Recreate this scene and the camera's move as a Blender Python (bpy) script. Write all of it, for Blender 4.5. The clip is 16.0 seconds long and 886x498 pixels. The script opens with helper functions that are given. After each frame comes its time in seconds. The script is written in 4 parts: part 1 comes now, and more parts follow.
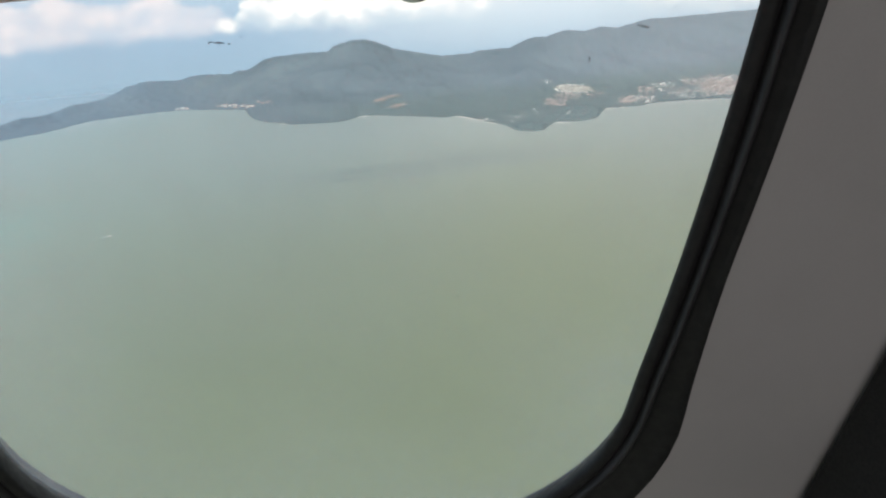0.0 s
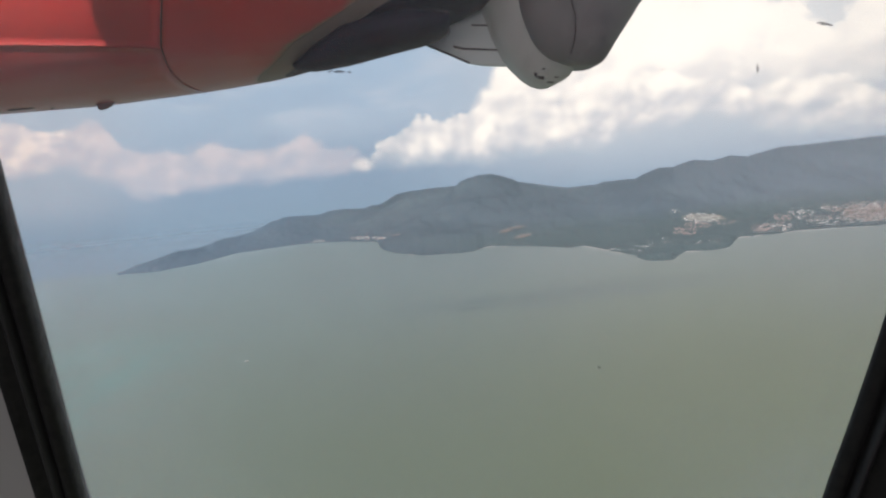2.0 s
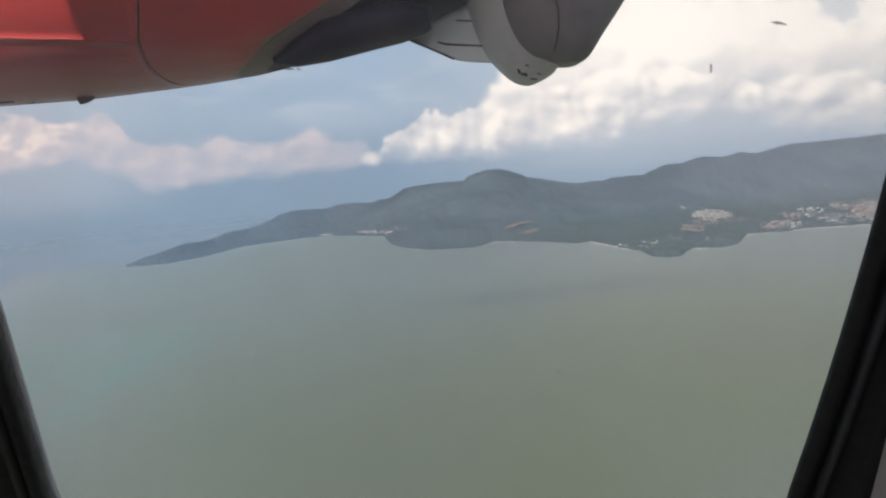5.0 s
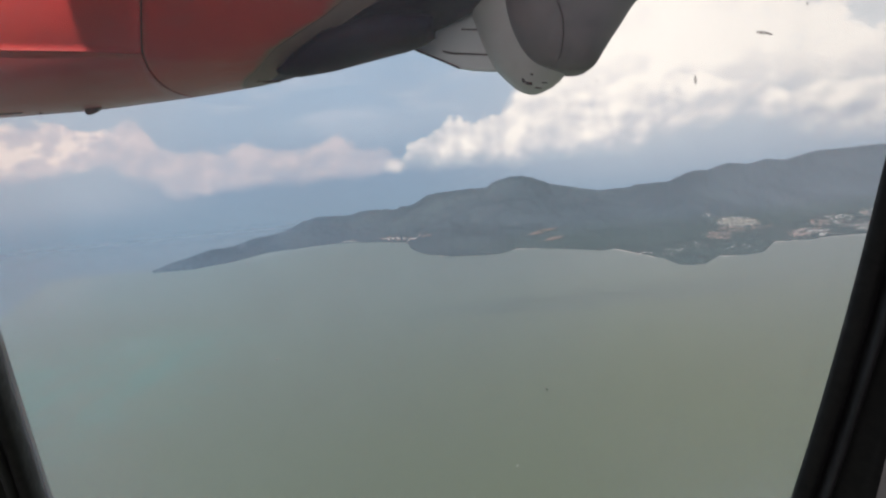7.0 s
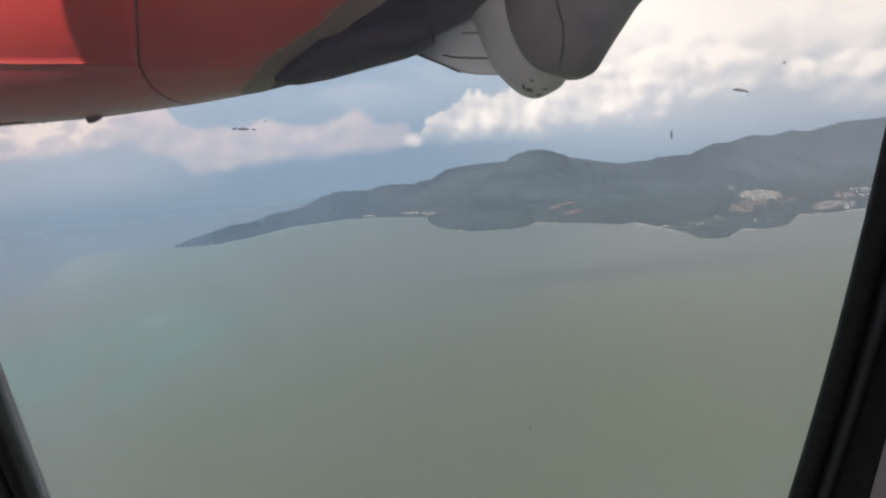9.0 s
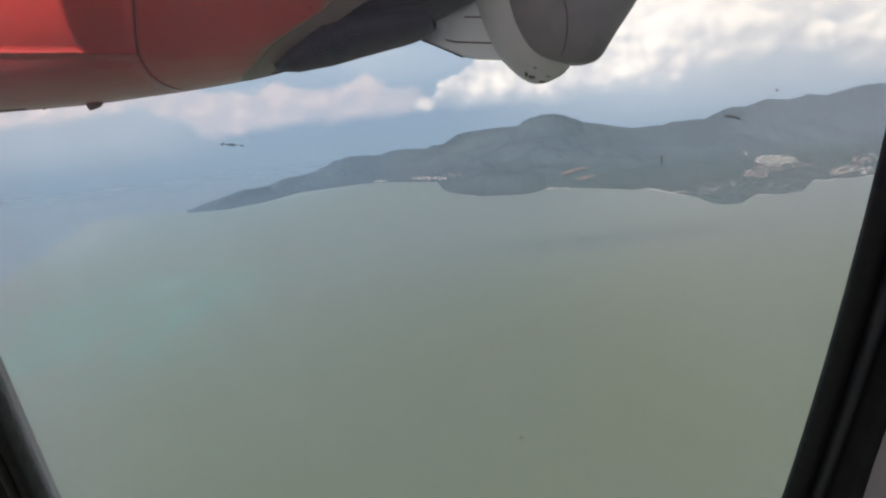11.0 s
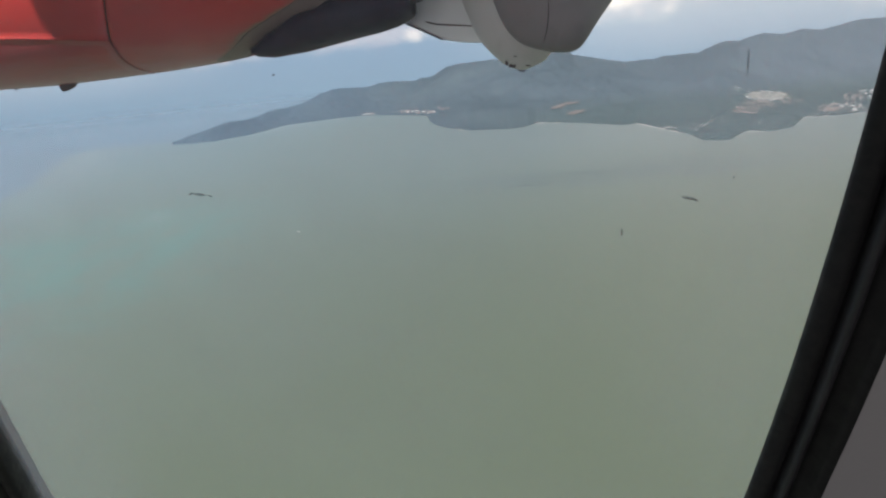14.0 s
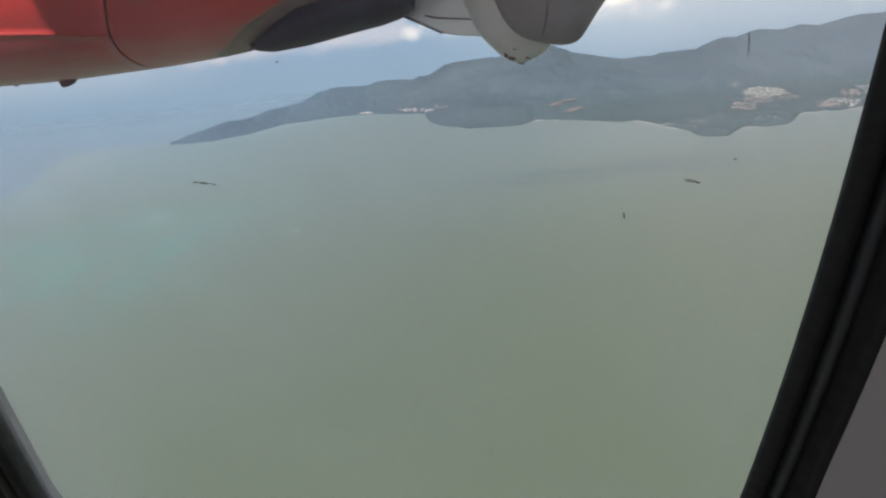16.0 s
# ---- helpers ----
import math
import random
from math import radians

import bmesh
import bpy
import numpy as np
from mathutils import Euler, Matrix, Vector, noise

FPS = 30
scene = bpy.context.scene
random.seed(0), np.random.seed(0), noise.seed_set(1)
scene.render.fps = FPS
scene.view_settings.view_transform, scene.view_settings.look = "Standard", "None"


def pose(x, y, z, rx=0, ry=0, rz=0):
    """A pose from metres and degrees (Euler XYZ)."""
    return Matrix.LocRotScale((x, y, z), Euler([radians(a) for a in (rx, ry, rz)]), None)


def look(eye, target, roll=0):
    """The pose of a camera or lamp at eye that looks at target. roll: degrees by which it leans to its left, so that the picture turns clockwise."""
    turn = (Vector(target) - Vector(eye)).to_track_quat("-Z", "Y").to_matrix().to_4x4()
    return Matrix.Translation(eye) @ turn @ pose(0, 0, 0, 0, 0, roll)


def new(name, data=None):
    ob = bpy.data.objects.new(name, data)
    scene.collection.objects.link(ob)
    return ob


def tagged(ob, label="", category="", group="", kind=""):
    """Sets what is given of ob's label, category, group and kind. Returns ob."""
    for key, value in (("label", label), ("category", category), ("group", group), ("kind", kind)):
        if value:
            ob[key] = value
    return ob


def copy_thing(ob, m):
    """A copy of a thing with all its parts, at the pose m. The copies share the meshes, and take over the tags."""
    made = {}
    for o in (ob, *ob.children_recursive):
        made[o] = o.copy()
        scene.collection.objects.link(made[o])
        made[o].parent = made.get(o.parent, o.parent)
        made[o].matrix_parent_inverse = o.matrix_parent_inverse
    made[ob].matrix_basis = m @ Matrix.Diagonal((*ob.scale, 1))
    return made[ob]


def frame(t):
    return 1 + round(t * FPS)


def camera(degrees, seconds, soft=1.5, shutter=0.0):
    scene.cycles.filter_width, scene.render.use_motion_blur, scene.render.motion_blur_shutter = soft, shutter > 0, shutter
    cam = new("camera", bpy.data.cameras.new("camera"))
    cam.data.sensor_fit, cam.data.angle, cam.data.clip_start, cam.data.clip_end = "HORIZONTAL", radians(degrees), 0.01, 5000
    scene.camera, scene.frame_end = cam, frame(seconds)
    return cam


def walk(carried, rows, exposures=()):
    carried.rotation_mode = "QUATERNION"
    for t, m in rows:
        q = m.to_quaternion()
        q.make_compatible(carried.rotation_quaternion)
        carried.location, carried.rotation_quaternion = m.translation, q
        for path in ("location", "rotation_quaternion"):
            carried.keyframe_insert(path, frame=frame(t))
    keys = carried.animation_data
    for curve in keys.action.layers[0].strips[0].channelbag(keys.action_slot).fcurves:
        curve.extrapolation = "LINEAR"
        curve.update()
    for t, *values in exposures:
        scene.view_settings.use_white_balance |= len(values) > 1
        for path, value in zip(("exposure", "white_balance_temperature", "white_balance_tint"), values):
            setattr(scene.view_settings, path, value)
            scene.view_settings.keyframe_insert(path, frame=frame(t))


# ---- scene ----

# ---- camera ----
cam = camera(62.0, 16.0, soft=2.2)
PATH = [
    (0, pose(-0.0671, -0.0718, 0.0091, 72.046, 3.015, -10.651)),
    (0.5, pose(-0.0872, -0.0340, -0.0459, 74.630, 4.485, -9.495)),
    (1, pose(-0.0822, -0.0191, -0.0544, 77.508, 4.886, -4.788)),
    (1.5, pose(-0.0797, -0.0159, -0.0645, 80.269, 4.979, -2.259)),
    (2, pose(-0.0693, -0.0106, -0.0666, 82.717, 4.659, -1.122)),
    (2.5, pose(-0.0608, -0.0107, -0.0667, 83.302, 4.338, -1.173)),
    (3, pose(-0.0539, -0.0123, -0.0662, 81.672, 3.962, -1.784)),
    (3.5, pose(-0.0484, -0.0106, -0.0669, 81.619, 3.974, -1.776)),
    (4, pose(-0.0405, -0.0066, -0.0669, 81.888, 3.926, -1.469)),
    (4.5, pose(-0.0343, -0.0038, -0.0668, 82.114, 4.027, -1.049)),
    (5, pose(-0.0308, -0.0006, -0.0660, 82.345, 4.250, -0.500)),
    (7.5, pose(0.0054, 0.0132, -0.0622, 83.057, 4.360, 1.647)),
    (8, pose(0.0133, 0.0163, -0.0498, 82.731, 4.509, 2.003)),
    (8.5, pose(0.0208, 0.0195, -0.0340, 82.138, 4.690, 2.359)),
    (9, pose(0.0276, 0.0212, -0.0189, 81.139, 4.706, 2.731)),
    (11.5, pose(0.0486, 0.0340, 0.0231, 77.647, 4.674, 3.777)),
    (12, pose(0.0531, 0.0365, 0.0380, 76.549, 4.431, 3.712)),
    (12.5, pose(0.0550, 0.0382, 0.0542, 75.652, 4.585, 3.442)),
    (13, pose(0.0605, 0.0418, 0.0707, 74.713, 4.318, 3.176)),
    (13.5, pose(0.0621, 0.0423, 0.0812, 73.967, 4.236, 2.909)),
    (14, pose(0.0629, 0.0419, 0.0865, 73.382, 4.158, 2.833)),
    (14.5, pose(0.0645, 0.0429, 0.0877, 73.057, 4.282, 2.897)),
    (15, pose(0.0623, 0.0384, 0.0851, 72.912, 4.409, 2.862)),
    (15.5, pose(0.0606, 0.0376, 0.0819, 73.069, 4.340, 2.806)),
    (16, pose(0.0599, 0.0368, 0.0802, 73.232, 4.540, 2.622)),
]
EXPOSURES = [(0.0, 0.88, 6700, 10), (0.5, 0.78, 6650, 10), (1.0, 0.58, 6650, 12), (1.5, 0.42, 6650, 15), (3.0, 0.25, 6620, 17), (7.0, 0.22, 6600, 17), (9.0, 0.25, 6600, 17),
             (11.5, 0.40, 6560, 15), (12.5, 0.44, 6520, 14), (14.5, 0.48, 6520, 14), (16.0, 0.48, 6520, 14)]
walk(cam, PATH, EXPOSURES)

# ---- world and sun ----
SUN_FROM = Vector((-0.22, -0.68, 0.66)).normalized()
world = bpy.data.worlds.new("world")
scene.world = world
world.use_nodes = True
wn = world.node_tree
sky = wn.nodes.new("ShaderNodeTexSky")
sky.sky_type = "NISHITA"
sky.sun_disc = False
sky.sun_elevation = math.asin(SUN_FROM.z)
sky.sun_rotation = math.atan2(SUN_FROM.x, SUN_FROM.y)
sky.dust_density = 2.5
wn.links.new(sky.outputs[0], wn.nodes["Background"].inputs[0])
wn.nodes["Background"].inputs[1].default_value = 0.10
sun_data = bpy.data.lights.new("sun", "SUN")
sun_data.energy = 3.6
sun_data.angle = radians(0.6)
sun_data.color = (1.0, 0.95, 0.88)
sun = new("sun", sun_data)
sun.matrix_world = look(SUN_FROM * 50, (0, 0, 0))


# ---- materials ----
class Nodes:
    """Short hand for building a node tree."""

    def __init__(self, name):
        self.mat = bpy.data.materials.new(name)
        self.mat.use_nodes = True
        self.tree = self.mat.node_tree
        self.bsdf = self.tree.nodes["Principled BSDF"]
        self.out = self.tree.nodes["Material Output"]

    def add(self, kind, **props):
        n = self.tree.nodes.new(kind)
        for k, v in props.items():
            setattr(n, k, v)
        return n

    def link(self, a, b):
        self.tree.links.new(a, b)

    def put(self, socket, value):
        if isinstance(value, bpy.types.NodeSocket):
            self.link(value, socket)
        else:
            socket.default_value = value

    def math(self, op, a, b=0.0, clamp=False):
        n = self.add("ShaderNodeMath", operation=op, use_clamp=clamp)
        self.put(n.inputs[0], a)
        self.put(n.inputs[1], b)
        return n.outputs[0]

    def coords(self, scale=(1, 1, 1), kind="Object"):
        tc = self.add("ShaderNodeTexCoord")
        mp = self.add("ShaderNodeMapping")
        mp.inputs["Scale"].default_value = scale
        self.link(tc.outputs[kind], mp.inputs["Vector"])
        return mp.outputs[0]

    def noise(self, vec, scale, detail=6.0, rough=0.55, distortion=0.0):
        n = self.add("ShaderNodeTexNoise")
        self.link(vec, n.inputs["Vector"])
        n.inputs["Scale"].default_value = scale
        n.inputs["Detail"].default_value = detail
        n.inputs["Roughness"].default_value = rough
        n.inputs["Distortion"].default_value = distortion
        return n.outputs["Fac"]

    def ramp(self, fac, stops):
        n = self.add("ShaderNodeValToRGB")
        el = n.color_ramp.elements
        while len(el) < len(stops):
            el.new(0.5)
        for e, (p, c) in zip(el, stops):
            e.position = p
            e.color = (*c, 1) if len(c) == 3 else c
        self.put(n.inputs[0], fac)
        return n.outputs[0]

    def mix(self, fac, a, b, mode="MIX"):
        n = self.add("ShaderNodeMix", data_type="RGBA", blend_type=mode)
        self.put(n.inputs[0], fac)
        self.put(n.inputs[6], (*a, 1) if isinstance(a, tuple) else a)
        self.put(n.inputs[7], (*b, 1) if isinstance(b, tuple) else b)
        return n.outputs[2]

    def step(self, value, lo, hi, a=0.0, b=1.0, smooth=True):
        n = self.add("ShaderNodeMapRange", interpolation_type="SMOOTHSTEP" if smooth else "LINEAR")
        for i, v in enumerate((value, lo, hi, a, b)):
            self.put(n.inputs[i], v)
        return n.outputs[0]

    def curve(self, value, lo, hi, pairs, vlo=0.0, vhi=1.0):
        """A smooth curve through pairs (position, height)."""
        t = self.step(value, lo, hi, smooth=False)
        n = self.add("ShaderNodeFloatCurve")
        c = n.mapping.curves[0]
        pts = [((p - lo) / (hi - lo), (v - vlo) / (vhi - vlo)) for p, v in pairs]
        while len(c.points) < len(pts):
            c.points.new(0.5, 0.5)
        for q, (p, v) in zip(c.points, pts):
            q.location = (p, v)
        n.mapping.update()
        self.link(t, n.inputs["Value"])
        return self.math("ADD", self.math("MULTIPLY", n.outputs[0], vhi - vlo), vlo)

    def bump(self, height, strength, distance):
        n = self.add("ShaderNodeBump")
        n.inputs["Strength"].default_value = strength
        n.inputs["Distance"].default_value = distance
        self.link(height, n.inputs["Height"])
        self.link(n.outputs[0], self.bsdf.inputs["Normal"])

    def set(self, **values):
        for k, v in values.items():
            s = self.bsdf.inputs[k.replace("_", " ")]
            self.put(s, (*v, 1) if isinstance(v, tuple) and len(v) == 3 else v)
        return self


def worn(name, a, b, scale, rough=(0.4, 0.6), metal=0.0, relief=0.1, dist=0.002, fine=6.0, gloss=0.5):
    """A surface that varies at two scales between two colours."""
    m = Nodes(name)
    v = m.coords()
    big, small = m.noise(v, scale), m.noise(v, scale * fine, 8.0, 0.65)
    fac = m.math("ADD", m.math("MULTIPLY", big, 0.65), m.math("MULTIPLY", small, 0.35))
    col = m.mix(m.step(fac, 0.3, 0.7), a, b)
    m.set(Base_Color=col, Roughness=m.step(small, 0.3, 0.7, rough[0], rough[1]), Metallic=metal, Specular_IOR_Level=gloss)
    m.bump(small, relief, dist)
    return m.mat


def paint_red(name="orange red aircraft paint", browned=False):
    m = Nodes(name)
    v = m.coords()
    streak = m.noise(m.coords((3, 3, 30)), 1.4, 6, 0.6)
    big = m.noise(v, 3.0)
    mottle = m.noise(m.coords((4, 4, 14)), 5.0, 7, 0.65)
    col = m.mix(m.step(m.math("ADD", big, m.math("MULTIPLY", streak, 0.4)), 0.45, 0.95), (0.70, 0.064, 0.048), (0.57, 0.044, 0.042))
    col = m.mix(m.step(mottle, 0.46, 0.72, 0.0, 0.45), col, (0.50, 0.066, 0.066))
    grime = m.noise(m.coords((1.5, 9, 9)), 6.0, 8, 0.7)
    col = m.mix(m.step(grime, 0.52, 0.78, 0.0, 0.40), col, (0.36, 0.085, 0.080))
    col = m.mix(m.step(m.noise(v, 60, 8, 0.7), 0.62, 0.75, 0.0, 0.35), col, (0.25, 0.09, 0.06))
    # bounce light from the sea, painted along the belly as a pale band
    sep = m.add("ShaderNodeSeparateXYZ")
    m.link(v, sep.inputs[0])
    overlay = m.math("ADD", sep.outputs[2], m.math("MULTIPLY", m.math("SUBTRACT", grime, 0.5), 0.12))
    col = m.mix(m.step(overlay, 0.135, 0.060, 0.0, 0.50), col, (0.50, 0.285, 0.290))
    if browned:
        # heat has browned the paint towards the exhaust
        at = m.add("ShaderNodeAttribute", attribute_name="along")
        k = m.math("ADD", at.outputs["Fac"], m.math("MULTIPLY", m.math("SUBTRACT", mottle, 0.5), 0.22))
        col = m.mix(m.step(k, 0.55, 1.0, 0.0, 0.30), col, (0.30, 0.06, 0.05))
        col = m.mix(m.step(k, 0.90, 1.03), col, (0.24, 0.17, 0.125))
    m.set(Base_Color=col, Roughness=m.step(streak, 0.3, 0.7, 0.42, 0.55), Coat_Weight=0.75, Coat_Roughness=0.30, Specular_IOR_Level=0.5)
    m.bump(m.noise(v, 9, 2), 0.015, 0.006)
    return m.mat


def sea_water():
    m = Nodes("turbid sea water, haze in its colour")
    tc = m.add("ShaderNodeTexCoord")
    sep = m.add("ShaderNodeSeparateXYZ")
    m.link(tc.outputs["Object"], sep.inputs[0])
    x, y = sep.outputs[0], sep.outputs[1]
    v = m.coords()
    warp = m.math("SUBTRACT", m.noise(v, 0.0016, 5, 0.5), 0.5)
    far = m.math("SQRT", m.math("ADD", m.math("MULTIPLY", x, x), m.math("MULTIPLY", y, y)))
    calm = m.step(far, 2300.0, 3200.0, 1.0, 0.0)
    fine = m.math("MULTIPLY", m.math("SUBTRACT", m.noise(m.coords((1, 3.0, 1)), 0.006, 8, 0.6), 0.5), calm)
    # sediment thins out towards the west
    q = m.math("ADD", x, m.math("MULTIPLY", y, -0.42))
    q = m.math("ADD", q, m.math("MULTIPLY", warp, 420.0))
    q = m.math("ADD", q, m.math("MULTIPLY", fine, 120.0))
    col = m.ramp(m.step(q, -2600.0, 300.0, smooth=False), [
        (0.0, (0.160, 0.235, 0.268)), (0.21, (0.163, 0.232, 0.256)), (0.34, (0.160, 0.222, 0.226)),
        (0.50, (0.147, 0.191, 0.172)), (0.74, (0.114, 0.141, 0.101)), (1.0, (0.105, 0.128, 0.071))])
    # a tide line swings out from the cape; clear blue water lies beyond it
    tide = m.curve(y, 0.0, 4800.0, [(0, -520), (1200, -960), (1690, -1126), (1931, -1212), (2150, -1290), (2297, -1314), (2380, -1250), (2440, -1000),
                                    (2620, -820), (2850, -620), (3000, -420), (4800, 1500)], -1600.0, 1600.0)
    past = m.math("ADD", m.math("SUBTRACT", tide, x), m.math("ADD", m.math("MULTIPLY", warp, 130.0), m.math("MULTIPLY", fine, 60.0)))
    rim = m.math("MULTIPLY", m.step(past, -260.0, -10.0), m.step(past, 60.0, 0.0))
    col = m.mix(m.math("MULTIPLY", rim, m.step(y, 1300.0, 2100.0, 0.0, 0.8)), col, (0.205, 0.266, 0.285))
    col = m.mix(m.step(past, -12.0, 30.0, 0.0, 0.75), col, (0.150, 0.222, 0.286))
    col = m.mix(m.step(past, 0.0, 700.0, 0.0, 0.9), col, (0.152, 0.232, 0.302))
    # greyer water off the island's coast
    # grey haze over the far water off the coast, painted into its colour
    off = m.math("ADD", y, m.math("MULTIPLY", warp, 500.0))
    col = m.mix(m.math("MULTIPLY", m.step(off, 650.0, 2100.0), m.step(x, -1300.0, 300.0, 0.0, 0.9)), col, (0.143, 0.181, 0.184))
    # a clearer green-blue patch
    def patch(cx, cy, rx, ry, soft):
        dx = m.math("DIVIDE", m.math("SUBTRACT", x, cx), rx)
        dy = m.math("DIVIDE", m.math("SUBTRACT", y, cy), ry)
        r = m.math("SQRT", m.math("ADD", m.math("MULTIPLY", dx, dx), m.math("MULTIPLY", dy, dy)))
        r = m.math("ADD", r, m.math("ADD", m.math("MULTIPLY", warp, 1.2), m.math("MULTIPLY", fine, 1.3)))
        return m.step(r, 1.0 - soft, 1.0 + soft, 1.0, 0.0)
    shoal = m.noise(m.coords((1.6, 0.55, 1)), 0.012, 7, 0.6, 0.8)
    col = m.mix(m.math("MULTIPLY", patch(-650, 1060, 190, 330, 0.6), m.step(shoal, 0.32, 0.62, 0.08, 0.5)), col, (0.108, 0.236, 0.218))
    col = m.mix(m.math("MULTIPLY", patch(-770, 1290, 170, 100, 0.6), m.step(shoal, 0.50, 0.64, 0.0, 0.6)), col, (0.215, 0.275, 0.265))
    # darker streaks off the headland
    streaks = m.noise(m.coords((1.0, 5.0, 1)), 0.010, 6, 0.6, 1.0)
    col = m.mix(m.math("MULTIPLY", m.math("MULTIPLY", patch(200, 1450, 300, 70, 0.5), m.step(streaks, 0.44, 0.56)), 0.75), col, (0.092, 0.122, 0.124))
    col = m.mix(m.math("MULTIPLY", patch(420, 1530, 190, 90, 0.6), 0.35), col, (0.105, 0.135, 0.135))
    # thin dark lines that wander off the headland
    for base, lean, wave, wide, x0, x1, deep in ((1405.0, 0.12, 150.0, 9.0, -170.0, 430.0, 0.6), (1470.0, 0.05, 210.0, 12.0, 20.0, 560.0, 0.5), (1560.0, -0.04, 180.0, 16.0, 240.0, 700.0, 0.4)):
        gap = m.math("ADD", m.math("SUBTRACT", m.math("SUBTRACT", y, base), m.math("MULTIPLY", x, lean)), m.math("ADD", m.math("MULTIPLY", warp, wave), m.math("MULTIPLY", fine, 60.0)))
        line = m.step(m.math("ABSOLUTE", gap), 0.0, wide * 1.8, 1.0, 0.0)
        span = m.math("MULTIPLY", m.step(x, x0, x0 + 120.0), m.step(x, x1 - 160.0, x1, 1.0, 0.0))
        col = m.mix(m.math("MULTIPLY", m.math("MULTIPLY", line, span), m.step(streaks, 0.38, 0.60, deep * 0.35, deep)), col, (0.072, 0.098, 0.100))
    swell = m.noise(m.coords((1, 2.2, 1)), 0.02, 6, 0.6)
    swell = m.math("ADD", m.math("MULTIPLY", m.math("SUBTRACT", swell, 0.5), calm), 0.5)
    # alpha fades the far rim into the sky in place of distance haze
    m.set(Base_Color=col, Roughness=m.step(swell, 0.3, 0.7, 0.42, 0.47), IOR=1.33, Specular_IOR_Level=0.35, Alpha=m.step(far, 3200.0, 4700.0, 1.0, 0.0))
    return m.mat


def hazy_forest():
    m = Nodes("rainforest canopy, haze in its colour")
    v = m.coords()
    big, mid, small = m.noise(v, 0.0045, 5), m.noise(v, 0.024, 8, 0.7), m.noise(v, 0.13, 6, 0.7)
    fac = m.math("ADD", m.math("MULTIPLY", big, 0.40), m.math("ADD", m.math("MULTIPLY", mid, 0.35), m.math("MULTIPLY", small, 0.25)))
    # blue-grey distance haze is mixed into these greens
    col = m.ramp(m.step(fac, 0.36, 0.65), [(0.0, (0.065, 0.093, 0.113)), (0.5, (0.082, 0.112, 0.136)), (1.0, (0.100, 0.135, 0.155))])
    # distance haze painted as a paler tone towards the east
    sep = m.add("ShaderNodeSeparateXYZ")
    m.link(v, sep.inputs[0])
    eastward = m.math("ADD", sep.outputs[0], m.math("MULTIPLY", m.math("SUBTRACT", big, 0.5), 500.0))
    col = m.mix(m.step(eastward, 350.0, 1500.0, 0.0, 0.5), col, (0.122, 0.149, 0.182))
    # greener groves on the low ground by the shore
    low = m.math("ADD", sep.outputs[2], m.math("MULTIPLY", m.math("SUBTRACT", mid, 0.5), 60.0))
    col = m.mix(m.math("MULTIPLY", m.step(low, -292.0, -240.0, 0.6, 0.0), m.step(eastward, -250.0, 350.0)), col, (0.072, 0.102, 0.102))
    # haze over the distant western spur, painted in as a bluer tone
    col = m.mix(m.step(eastward, -150.0, -950.0, 0.0, 0.75), col, (0.096, 0.146, 0.196))
    m.set(Base_Color=col, Roughness=0.9, Specular_IOR_Level=0.1)
    m.bump(m.math("ADD", mid, m.math("MULTIPLY", small, 0.5)), 0.11, 6.0)
    return m.mat


